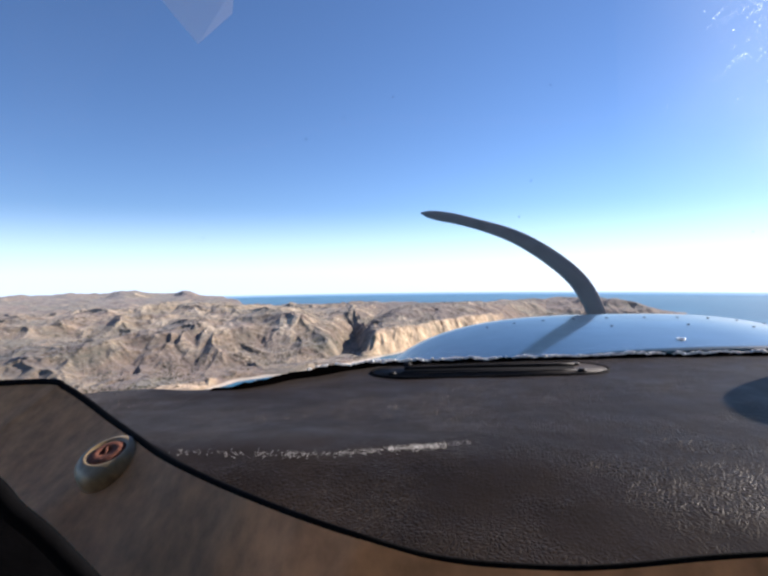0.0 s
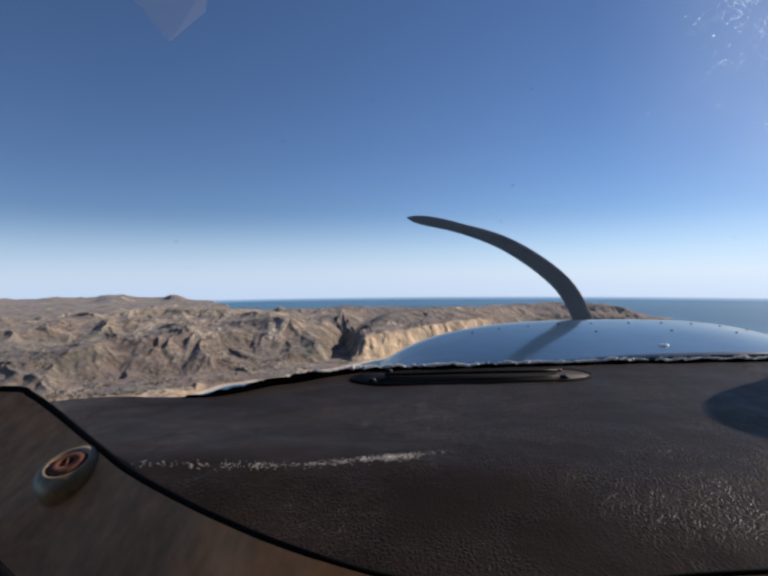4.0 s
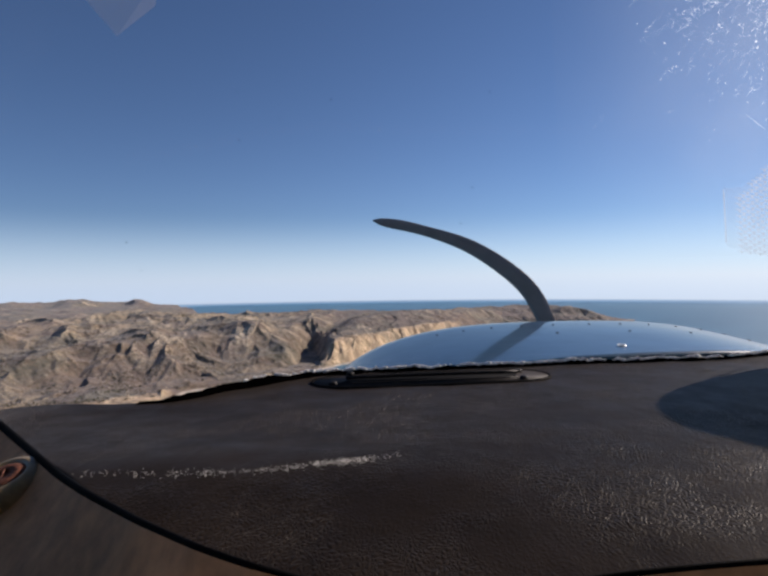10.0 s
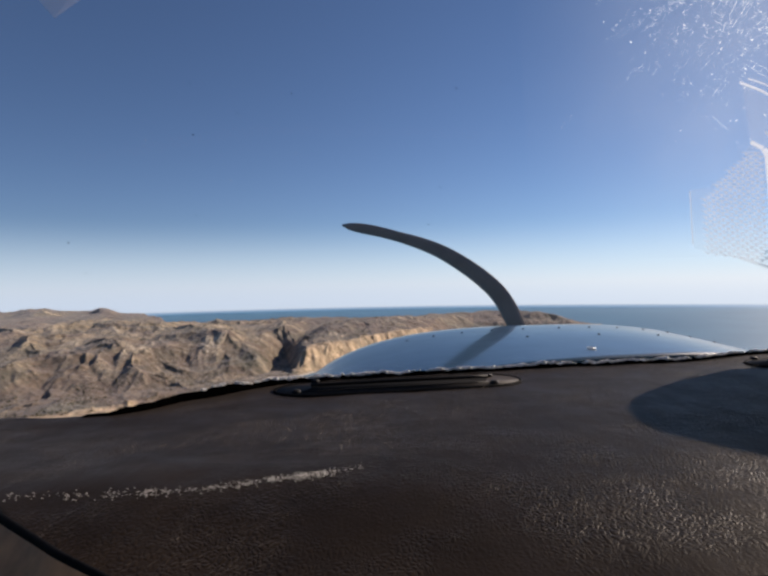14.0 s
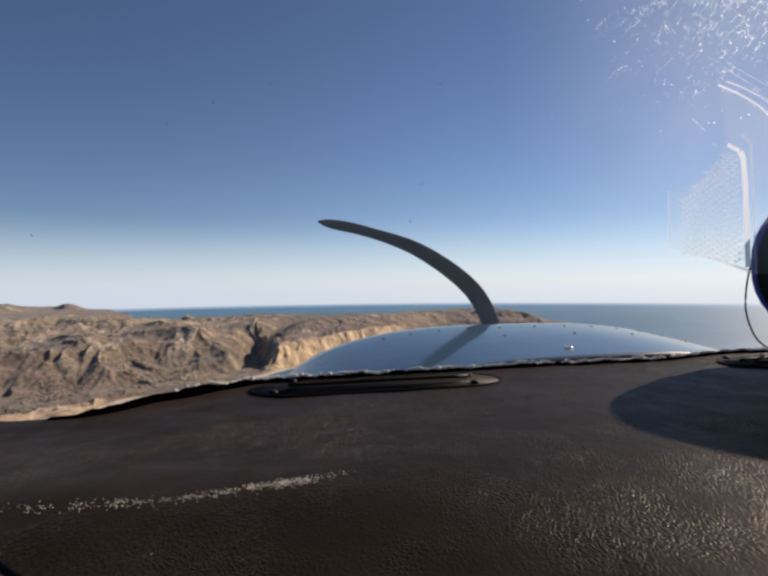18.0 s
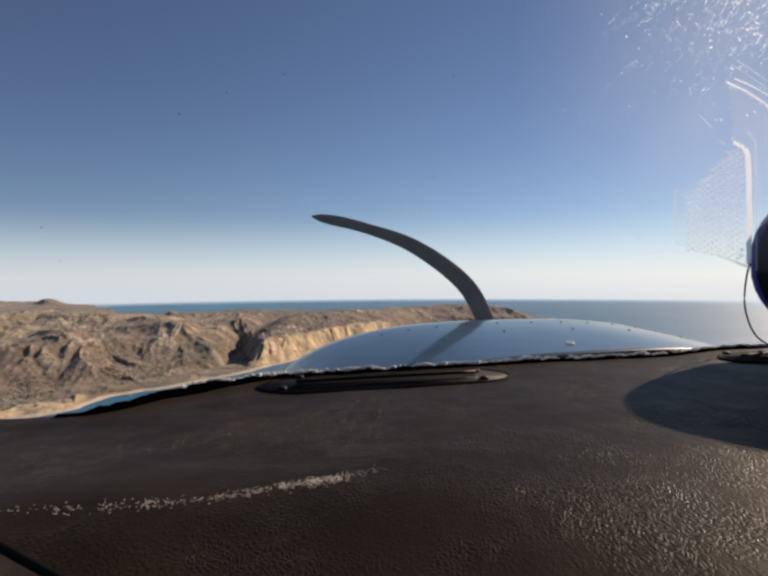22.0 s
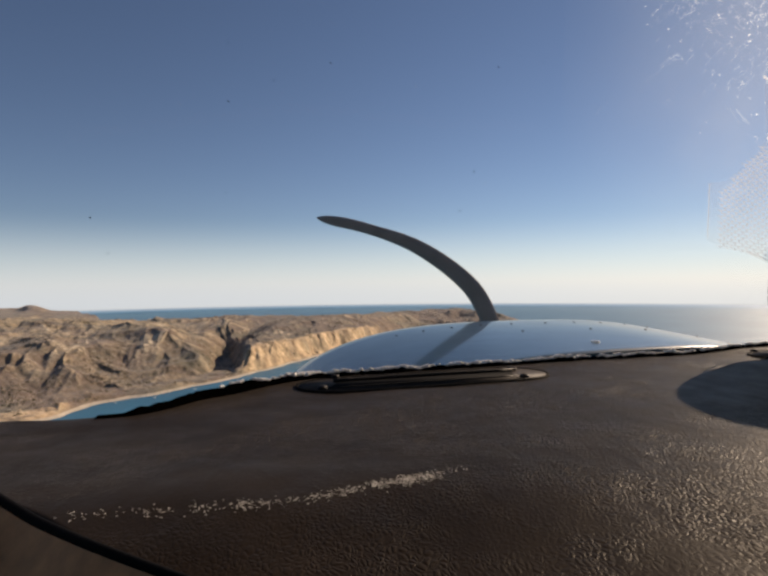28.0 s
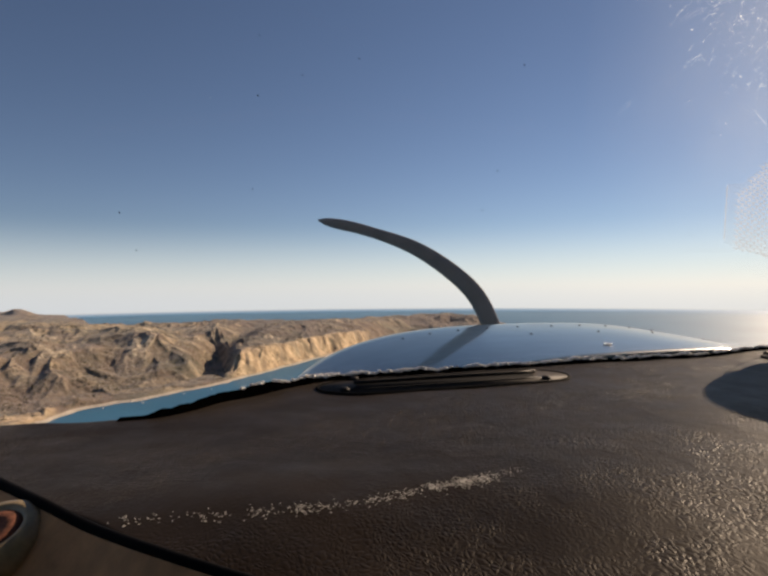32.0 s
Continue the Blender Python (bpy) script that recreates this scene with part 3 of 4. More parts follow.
def build_cowling():
    root = empty("engine_cowling", up((0.5, 0.85, -0.131)), "glossy blue-grey painted aircraft nose cowling with rivets", "cowling")
    bm = bmesh.new()
    # the rear edge follows the foot of the windshield
    def row(i):
        out = []
        for k in range(61):
            u = -1 + 2 * k / 60
            back = max(0.80, float(np.interp(cowl_point(u, 0.82).x, [b[0] for b in BASE], [b[1] for b in BASE])) + 0.015)
            y = back + (1.42 - back) * i / 22 if i <= 22 else 1.42 + 0.42 * math.sin((i - 22) / 14 * math.pi / 2)
            out.append(bm.verts.new(up(cowl_point(u, y))))
        return out

    rows = [row(i) for i in range(37)]
    for a, b in zip(rows, rows[1:]):
        for k in range(60):
            bm.faces.new((a[k], a[k + 1], b[k + 1], b[k]))
    bm.faces.new(rows[-1][::-1])
    bmesh.ops.recalc_face_normals(bm, faces=bm.faces)
    skin = part("skin", bm, COWL, root)
    solid = skin.modifiers.new("thick", "SOLIDIFY")
    solid.thickness, solid.offset = 0.003, -1
    # rivets in two rows across the nose
    head = bmesh.new()
    bmesh.ops.create_uvsphere(head, u_segments=8, v_segments=5, radius=0.0030)
    mesh = bpy.data.meshes.new("rivet")
    for v in head.verts:
        v.co.z = max(v.co.z, -0.001) * 0.55
    head.to_mesh(mesh)
    head.free()
    mesh.materials.append(DARKPLASTIC)
    for y, us in ((1.34, [0.02 + 0.062 * i - 0.30 for i in range(13)]), (1.16, [-0.06, 0.06, 0.18, 0.31, 0.42])):
        for u in us:
            p = cowl_point(u, y + 0.006 * math.sin(u * 9))
            r = new("rivet", mesh)
            r.parent, r.location = skin, up(p) + Vector((0, 0, 0.0005))
    for place, s in (((0.542, 0.951), 0.62), ((0.075, 0.865), 0.5)):
        u = min((abs(cowl_point(k / 100, place[1]).x - place[0]), k / 100) for k in range(-60, 60))[1]
        base = up(cowl_point(u, place[1]))
        bm = bmesh.new()
        lathe(bm, base, (0, 0, 1), [(-0.002, 0.013 * s), (0.0018, 0.013 * s), (0.0028, 0.011 * s), (0.0028, 0.008 * s), (0.0008, 0.0070 * s), (0.0008, 0.0035 * s), (0.0024, 0.0028 * s)], 18)
        part("cowl_fastener", bm, BRIGHT, root, "bare metal quarter-turn fastener")


build_cowling()


def build_propeller():
    hub = Vector((0.84, 2.02, -0.43))
    root = empty("propeller", up(hub), "dark grey two-bladed propeller with a swept blade, at rest", "propeller")
    line = [hub + Vector((-0.01, 0, 0.05)), (0.825, 2.0, -0.30), (0.785, 1.99, -0.170), (0.695, 1.98, -0.025), (0.505, 1.975, 0.110), (0.30, 1.97, 0.182), (0.13, 1.97, 0.216)]
    for flip in (False, True):
        bm = bmesh.new()
        path = smooth_curve(line, 40)
        rings = []
        for i, p in enumerate(path):
            s = i / 39
            a, b = path[max(i - 1, 0)], path[min(i + 1, 39)]
            ahead = (b - a).normalized()
            across = ahead.cross(Vector((0, 1, 0))).normalized()
            half = (0.019 + 0.026 * math.sin(min(1, s * 1.25) * math.pi) * 0.6) * (1 if s < 0.9 else math.sqrt(max(0.03, 1 - ((s - 0.9) / 0.1) ** 2)))
            pitch = radians(38 - 26 * s)
            chord = across * math.cos(pitch) + Vector((0, 1, 0)) * math.sin(pitch)
            thick = chord.cross(ahead).normalized() * (0.016 - 0.011 * s)
            rings.append([p + chord * half * cx + thick * cy for cx, cy in ((-1, 0), (-0.6, 0.7), (0, 1), (0.6, 0.7), (1, 0), (0.6, -0.35), (0, -0.45), (-0.6, -0.35))])
        if flip:
            rings = [[Vector((2 * hub.x - q.x, q.y, 2 * hub.z - q.z)) for q in r] for r in rings]
        vr = [[bm.verts.new(up(q)) for q in r] for r in rings]
        for a, b in zip(vr, vr[1:]):
            for k in range(8):
                bm.faces.new((a[k], a[(k + 1) % 8], b[(k + 1) % 8], b[k]))
        bm.faces.new(vr[0])
        bm.faces.new(vr[-1])
        bmesh.ops.recalc_face_normals(bm, faces=bm.faces)
        part("blade", bm, BLADE, root)
    bm = bmesh.new()
    lathe(bm, up(hub) + Vector((0, -0.16, 0)), (0, 1, 0), [(0, 0.13), (0.1, 0.135), (0.2, 0.12), (0.3, 0.085), (0.37, 0.04), (0.40, 0.008)], 28)
    part("spinner", bm, WHITE, root, "white pointed spinner")


build_propeller()

def panel_edge():
    """The curved upper edge of the window post panel, which runs forward along the cabin side."""
    eye = Vector((0.0168, -0.0246, 0.0045))
    flat = smooth_curve([(-0.235, 0.25, -0.0545), (-0.20, 0.25, -0.052), (-0.160, 0.25, -0.0508), (-0.152, 0.25, -0.0535), (-0.143, 0.25, -0.0594), (-0.1285, 0.25, -0.0706),
                         (-0.1143, 0.25, -0.0810), (-0.100, 0.25, -0.0914), (-0.0713, 0.25, -0.1063), (-0.0367, 0.25, -0.1212), (0.003, 0.25, -0.1352), (0.0407, 0.25, -0.1458),
                         (0.085, 0.25, -0.1505), (0.129, 0.25, -0.1510), (0.2066, 0.25, -0.1450),
                         (0.35, 0.25, -0.143), (0.9, 0.25, -0.143)], 140)
    out = []
    for p in flat:
        far = float(np.interp(p.x, [-0.42, -0.20, -0.16, -0.148, -0.134, -0.115, -0.09, -0.06, -0.03, 0.0, 0.9], [0.60, 0.585, 0.56, 0.535, 0.49, 0.402, 0.322, 0.258, 0.220, 0.200, 0.200]))
        q = eye + (p - eye) * (far - eye.y) / (0.25 - eye.y)
        out.append(q - Vector((0.002 * float(step(-0.04, -0.12, np.float64(p.x))), 0, 0)))
    return out


PANEL_EDGE = panel_edge()


# ---- the glareshield under the windshield ----
DASH_Z = -0.138


def dash_height(x, y):
    """The soft, slightly uneven top of the glareshield."""
    h = DASH_Z - 0.020 * max(0.0, -x - 0.24) ** 1.2
    h += (0.0065 - 0.045 * min(0.0, max(x, -0.15))) * math.exp(-((y - 0.375) / 0.09) ** 2 - ((x + 0.02) / 0.22) ** 2)
    h += 0.0022 * noise.noise(Vector((x * 7, y * 7, 0.3))) + 0.0008 * noise.noise(Vector((x * 26, y * 26, 1.3)))
    return h


def build_glareshield():
    root = empty("glareshield", up((0.4, 0.55, DASH_Z)), "black wrinkled vinyl aircraft glareshield with a pale scuff", "dashboard")
    bm = bmesh.new()
    far = smooth_curve([(x, y, 0) for x, y in BASE], 150)
    rows = []
    for p in far:
        col = []
        for j in range(49):
            near = 0.006 + float(np.interp(p.x, [q.x for q in PANEL_EDGE], [q.y for q in PANEL_EDGE]))
            near = min(near, p.y - 0.02)
            y = near + (p.y + 0.004 - near) * j / 48
            col.append(bm.verts.new(up((p.x, y, dash_height(p.x, y)))))
        rows.append(col)
    for a, b in zip(rows, rows[1:]):
        for j in range(48):
            bm.faces.new((a[j], b[j], b[j + 1], a[j + 1]))
    pad = part("pad", bm, VINYL, root)
    solid = pad.modifiers.new("thick", "SOLIDIFY")
    solid.thickness, solid.offset = 0.016, -1
    # the scuff: many pale crumbs along a worn line
    bm = bmesh.new()
    rng = random.Random(4)
    line = smooth_curve([(-0.150, 0.372, 0), (-0.120, 0.368, 0), (-0.065, 0.365, 0), (-0.024, 0.368, 0), (0.010, 0.380, 0), (0.038, 0.385, 0), (0.062, 0.393, 0), (0.085, 0.404, 0)], 240)
    for k in range(7600):
        s = rng.random()
        p = line[int(s * 239)]
        clumps = max(0.0, 0.5 + 1.1 * noise.noise(Vector((s * 34, 4, 1))) + 0.5 * noise.noise(Vector((s * 95, 2, 7))))
        dense = (0.04 + 0.62 * math.exp(-((s - 0.70) / 0.15) ** 2) + 0.20 * math.exp(-((s - 0.34) / 0.20) ** 2)) * clumps ** 1.6
        if rng.random() > dense or s > 0.97:
            continue
        x, y = p.x + rng.gauss(0, 0.0022), p.y + rng.gauss(0, 0.0036)
        c = up((x, y, dash_height(x, y) + 0.0004))
        w, d, t = rng.uniform(0.0003, 0.0012) * (0.5 + 0.5 * min(dense, 1)), rng.uniform(0.00010, 0.00028), rng.uniform(-0.3, 0.9)
        v = [bm.verts.new(c + Vector((math.cos(t) * sx * w - math.sin(t) * sy * d, math.sin(t) * sx * w + math.cos(t) * sy * d, h)))
             for sx, sy, h in ((-1, -1, 0), (1, -1, 0), (1.2, 1, 0), (-0.8, 1, 0), (0, 0, 0.0004))]
        for a, b in ((0, 1), (1, 2), (2, 3), (3, 0)):
            bm.faces.new((v[a], v[b], v[4]))
    tagged(part("scuff", bm, SCUFF, root, "pale abraded scuff line"), kind="stuff")


build_glareshield()


def build_vent():
    """A defroster outlet let into the glareshield, built about its own middle."""
    root = empty("defroster_vent", up((0.155, 0.733, DASH_Z)), "dark plastic windshield defroster vent with a long slot", "vent", group="defroster vents")
    c = up((0.155, 0.733, DASH_Z))
    rot = Matrix.Rotation(radians(4), 4, "Z")

    def at(x, y, z):
        return c + rot @ Vector((x, y, z))

    def ring(hw, hd, z, n=14):
        out = []
        for sx in (1, -1):
            for i in range(n):
                a = math.pi / 2 - math.pi * i / (n - 1)
                out.append(at(sx * (hw - hd * 1.3) + sx * math.cos(a) * hd * 1.3, sx * math.sin(a) * hd, z))
        return out

    bm = bmesh.new()
    loops = [[bm.verts.new(p) for p in ring(*r)] for r in ((0.170, 0.049, -0.001), (0.169, 0.048, 0.0022), (0.167, 0.046, 0.0024), (0.165, 0.044, 0.0005))]
    for a, b in zip(loops, loops[1:]):
        for k in range(len(a)):
            j = (k + 1) % len(a)
            bm.faces.new((a[k], a[j], b[j], b[k]))
    bmesh.ops.recalc_face_normals(bm, faces=bm.faces)
    frame_part = part("frame", bm, RUBBER, root)
    bm = bmesh.new()
    slab(bm, ring(0.166, 0.045, 0.0012), Vector((0, 0, -0.003)))
    part("plate", bm, PLATE, root, "worn grey-brown vent plate")
    # the slot's shaded depth is only a flat black slab on the plate
    bm = bmesh.new()
    slab(bm, [at(-0.130, -0.017, 0.0018), at(0.112, -0.019, 0.0018), at(0.126, 0.012, 0.0018), at(-0.116, 0.014, 0.0018)], Vector((0, 0, -0.002)))
    part("slot", bm, RUBBER, root, "flat black slab put in for the dark depth of the outlet slot")
    bm = bmesh.new()
    tube(bm, smooth_curve([at(-0.132, -0.019, 0.0015), at(0, -0.021, 0.002), at(0.114, -0.021, 0.0015)], 12), 0.0014, 8)
    part("louvre", bm, DARKPLASTIC, root)
    bm = bmesh.new()
    tube(bm, smooth_curve([at(-0.120, 0.0165, 0.003), at(0, 0.017, 0.0036), at(0.128, 0.0145, 0.003)], 12), 0.0026, 8)
    part("louvre", bm, DARKPLASTIC, root)
    for x, y in ((-0.140, -0.020), (0.120, -0.030), (-0.112, 0.048), (0.132, 0.022)):
        bm = bmesh.new()
        lathe(bm, at(x, y, 0.003), (0, 0, 1), [(-0.003, 0.0060), (0.0004, 0.0058), (0.0022, 0.0042), (0.0026, 0.001)], 12)
        part("screw", bm, DARKPLASTIC, frame_part)
    return root


vent = build_vent()
copy_thing(vent, pose(0.875, 0.800, DASH_Z + ALT, 0, 0, 6))


def build_seal():
    root = empty("windshield_seal", up((0.3, 0.82, DASH_Z)), "torn black seal and crumbling pale sealant along the windshield base", "seal")
    rng = random.Random(9)
    path = [p for p in smooth_curve([(x, y, DASH_Z) for x, y in BASE], 900)]
    bm = bmesh.new()
    tops = []
    rows = []
    for i, p in enumerate(path):
        x = p.x
        if x < -0.205:
            continue
        swell = 0.0042 + 0.0062 * math.exp(-((x + 0.085) / 0.062) ** 2)
        ragged = noise.noise(Vector((x * 34, 0, 5.0))) * 0.0034 + noise.noise(Vector((x * 120, 0, 7.0))) * 0.0022 + noise.noise(Vector((x * 300, 0, 9.0))) * 0.0010
        hgt = max(0.0006, (swell + ragged) * (1.0 if x > -0.17 else max(0.05, 1 - (-0.17 - x) * 60)))
        base = dash_height(x, p.y) + 0.0005
        rows.append([bm.verts.new(up((x, p.y - 0.006, base - 0.001))), bm.verts.new(up((x, p.y - 0.003, base + hgt))), bm.verts.new(up((x, p.y + 0.008, base + hgt * 0.9))), bm.verts.new(up((x, p.y + 0.012, base - 0.004)))])
        tops.append(Vector((x, p.y + 0.004, base + hgt)))
    for a, b in zip(rows, rows[1:]):
        for k in range(3):
            bm.faces.new((a[k], b[k], b[k + 1], a[k + 1]))
    part("rubber_strip", bm, TAR, root)
    # the sealant stands in broken, knobbly lengths along the front of the strip
    live = [p for p in tops if p.x > -0.025]
    k = 0
    while k < len(live) - 12:
        run = rng.randrange(14, 60) if live[k].x > -0.03 else rng.randrange(8, 16)
        pts = live[k:k + run]
        bm = bmesh.new()
        radii = [1.5 * max(0.0010, 0.0012 + 0.0016 * noise.noise(Vector((p.x * 60, 2, 3.0))) + 0.0012 * rng.random()) * min(1, (q + 1) / 4, (len(pts) - q) / 4) for q, p in enumerate(pts)]
        tube(bm, [up(p + Vector((0, -0.004 + rng.uniform(-0.0006, 0.0006), 0.0009 + 0.0012 * noise.noise(Vector((p.x * 110, 1, 2)))))) for p in pts], radii, 6)
        part("sealant_bead", bm, SEALANT, root, "cracked off-white sealant bead", smooth=False)
        k += run + (rng.randrange(1, 6) if live[min(k + run, len(live) - 1)].x > -0.03 else rng.randrange(14, 40))
    for k in range(150):
        p = tops[rng.randrange(len(tops) // 6, len(tops) - 10)]
        bm = bmesh.new()
        bmesh.ops.create_icosphere(bm, subdivisions=1, radius=1.0)
        s = (rng.uniform(0.001, 0.006), rng.uniform(0.001, 0.003), rng.uniform(0.0007, 0.0026) * (1.6 if 0.62 < p.x < 0.8 else 1.0))
        for v in bm.verts:
            v.co = up(p + Vector((v.co.x * s[0] * rng.uniform(0.7, 1.2), v.co.y * s[1] - 0.004, v.co.z * s[2] + 0.0006)))
        part("crumb", bm, SEALANT, root, smooth=False)


build_seal()

# ---- the windshield and what marks it ----
LEAN_BACK = 0.42


def glass_point(x, h):
    """A place on the windshield, h above its lower edge."""
    y = np.interp(x, [b[0] for b in BASE], [b[1] for b in BASE]) + 0.012
    return Vector((x, float(y) - LEAN_BACK * h - 0.05 * h * h, DASH_Z + 0.004 + h))


def build_windshield():
    bm = bmesh.new()
    xs = [-0.72 + 2.14 * i / 60 for i in range(61)]
    sm = {x: np.mean([glass_point(x + d, 0).y for d in (-0.15, -0.1, -0.05, 0, 0.05, 0.1, 0.15)]) for x in xs}
    rows = []
    for x in xs:
        blend = lambda h: (glass_point(x, 0).y * (1 - min(1, h / 0.12)) + sm[x] * min(1, h / 0.12)) - LEAN_BACK * h - 0.05 * h * h
        rows.append([bm.verts.new(up((x, blend(0.62 * j / 16), DASH_Z + 0.004 + 0.62 * j / 16))) for j in range(17)])
    for a, b in zip(rows, rows[1:]):
        for j in range(16):
            bm.faces.new((a[j], b[j], b[j + 1], a[j + 1]))
    ob = thing("windshield", bm, GLASS, "clear scratched acrylic aircraft windshield", "windshield", kind="structure")
    ob.visible_shadow = False


build_windshield()


def on_glass(az, el, eye=(0.024, 0.036, 0.002)):
    """The windshield place seen from an eye along a bearing and elevation, in degrees."""
    way = Vector((math.sin(radians(az)) * math.cos(radians(el)), math.cos(radians(az)) * math.cos(radians(el)), math.sin(radians(el))))
    lo, hi = 0.05, 2.5
    for _ in range(40):
        mid = (lo + hi) / 2
        p = Vector(eye) + way * mid
        if p.y > glass_point(p.x, max(0.0, p.z - DASH_Z)).y - 0.012:
            hi = mid
        else:
            lo = mid
    return Vector(eye) + way * lo


def flake(bm, p, along, w, d, n=Vector((0.42, 0.77, 0.48))):
    """One thin crumb lying on the glass."""
    a = (along - n * along.dot(n)).normalized()
    b = n.cross(a).normalized()
    v = [bm.verts.new(up(p + a * w * i + b * d * j)) for i, j in ((-1, -0.3), (-0.5, -1), (0.6, -0.9), (1, 0.1), (0.4, 1), (-0.7, 0.8))]
    bm.faces.new(v)


MID_EYE = (0.0076, 0.0517, -0.0031)


def build_specks():
    rng = random.Random(21)
    bm = bmesh.new()

    def crumb(az, el, big, slant):
        p = on_glass(az, el, MID_EYE)
        big *= 0.85 + 0.4 * max(0.0, min(1.0, (az - 41) / 5))
        flake(bm, p, Vector((0.75, -0.5, slant)), big * rng.uniform(0.4, 1.25), big * rng.uniform(0.26, 0.50))

    # long wiped streaks: first and last bearing, elevation, how many, how wide
    streaks = ((34.3, 22.5, 40.4, 24.3, 150, 0.22), (33.9, 17.6, 37.0, 19.7, 44, 0.14), (28.6, 14.4, 30.5, 16.3, 12, 0.14), (38.0, 20.6, 40.6, 22.0, 34, 0.24), (43.0, 22.2, 46.0, 22.8, 40, 0.2),
               (41.8, 15.8, 43.4, 17.2, 16, 0.2), (39.2, 15.6, 40.3, 16.6, 16, 0.25), (35.6, 15.2, 36.3, 15.9, 8, 0.15), (40.6, 15.0, 42.4, 13.2, 14, 0.18), (45.6, 23.2, 46.2, 25.5, 60, 0.14),
               (48, 19.5, 51, 22.5, 50, 0.3), (47, 15.5, 49.5, 17.5, 30, 0.3), (50.5, 14, 53, 18, 40, 0.5))
    for a0, e0, a1, e1, count, wide in streaks:
        for k in range(count):
            s = rng.random()
            swell = 0.35 + 0.9 * s
            crumb(a0 + (a1 - a0) * s + rng.gauss(0, 0.12), e0 + (e1 - e0) * s + 0.25 * math.sin(s * math.pi) + rng.gauss(0, wide), 0.0007 * swell, rng.uniform(0.3, 1.0))
    # short dashes, thicker towards the sun's side
    for k in range(900):
        far = abs(rng.gauss(0, 1))
        az, el = 54 - 7.5 * far + rng.gauss(0, 1.5), 29 - abs(rng.gauss(0, 4.5)) - 1.2 * far
        if az < 33 or el < 9:
            continue
        slope, length, count = rng.choice((0.9, 0.9, 1.2, -0.9)), rng.uniform(0.15, 0.7), rng.randrange(2, 9)
        for q in range(count):
            s = q / count * length
            crumb(az + s + rng.gauss(0, 0.04), el + s * slope + rng.gauss(0, 0.04), rng.uniform(0.0003, 0.0008), slope)
    for k in range(320):
        az, el = 51 + rng.gauss(0, 3.4), 23.5 + rng.gauss(0, 4.0)
        slope = rng.choice((0.9, 1.3))
        for q in range(rng.randrange(2, 7)):
            crumb(az + q * 0.07 + rng.gauss(0, 0.03), el + q * 0.07 * slope + rng.gauss(0, 0.03), rng.uniform(0.0005, 0.0011), slope)
    for k in range(150):
        az, el = 43.5 + rng.gauss(0, 3.2), 23.0 + rng.gauss(0, 3.4)
        slope = rng.choice((0.9, 1.3))
        for q in range(rng.randrange(1, 5)):
            crumb(az + q * 0.06 + rng.gauss(0, 0.03), el + q * 0.06 * slope + rng.gauss(0, 0.03), rng.uniform(0.0004, 0.0008), slope)
    # single bright drops
    for k in range(120):
        az, el = 45 + rng.gauss(0, 4.0), 22 + rng.gauss(0, 4.5)
        if el > 12:
            crumb(az, el, rng.choice((0.0008, 0.0011, 0.0016)), rng.choice((-1.2, -0.9, -0.9, 0.8)))
    for a0, e0, a1, e1 in ((44.3, 18.2, 47.0, 15.6), (44.7, 18.4, 47.4, 15.9), (41.9, 14.4, 43.0, 13.0), (49.2, 19.5, 51.5, 16.6)):
        for k in range(60):
            crumb(a0 + (a1 - a0) * k / 60 + rng.gauss(0, 0.02), e0 + (e1 - e0) * k / 60 + rng.gauss(0, 0.03), rng.uniform(0.0003, 0.0006), -1.0)
    for k in range(150):
        far = abs(rng.gauss(0, 1))
        crumb(52 - 7 * far, 28 - abs(rng.gauss(0, 7)), rng.choice((0.0004, 0.0006, 0.0012)), rng.choice((-0.8, 0.8)))
    for k in range(26):
        crumb(rng.uniform(-20, 44), rng.uniform(-3, 22), rng.uniform(0.0003, 0.0005), 0.5)
    return thing("water_spots", bm, SPECK, "bright dried water spots and wiped salt streaks on the windshield", "specks", kind="stuff", smooth=False)


build_specks()


def build_dirt():
    """Small dark specks of dirt on the glass, a few of them in view at any time."""
    rng = random.Random(33)
    bm = bmesh.new()
    for k in range(15):
        big = rng.choice((0.0005, 0.0007, 0.0010))
        flake(bm, on_glass(rng.uniform(-34, 44), rng.uniform(-1, 24), MID_EYE), Vector((0.5, -0.3, rng.uniform(-1, 1))), big, big * rng.uniform(0.5, 0.9))
    return thing("dirt_specks", bm, RUBBER, "small dark specks of dirt on the windshield", "specks", kind="stuff", smooth=False)


build_dirt()


def build_glare():
    """A thin added film inside the windshield, towards the sun, standing in for glare."""
    bm = bmesh.new()
    grid = [[bm.verts.new(up(on_glass(26 + 34 * i / 34, 2 + 36 * j / 30, MID_EYE) + Vector((-0.002, -0.003, 0)))) for j in range(31)] for i in range(35)]
    for a, b in zip(grid, grid[1:]):
        for j in range(30):
            bm.faces.new((a[j], b[j], b[j + 1], a[j + 1]))
    ob = thing("glare_film", bm, GLARE, "pale film added for sun glare on the sunny side of the windshield", "dust", kind="stuff")
    ob.visible_shadow = False


build_glare()


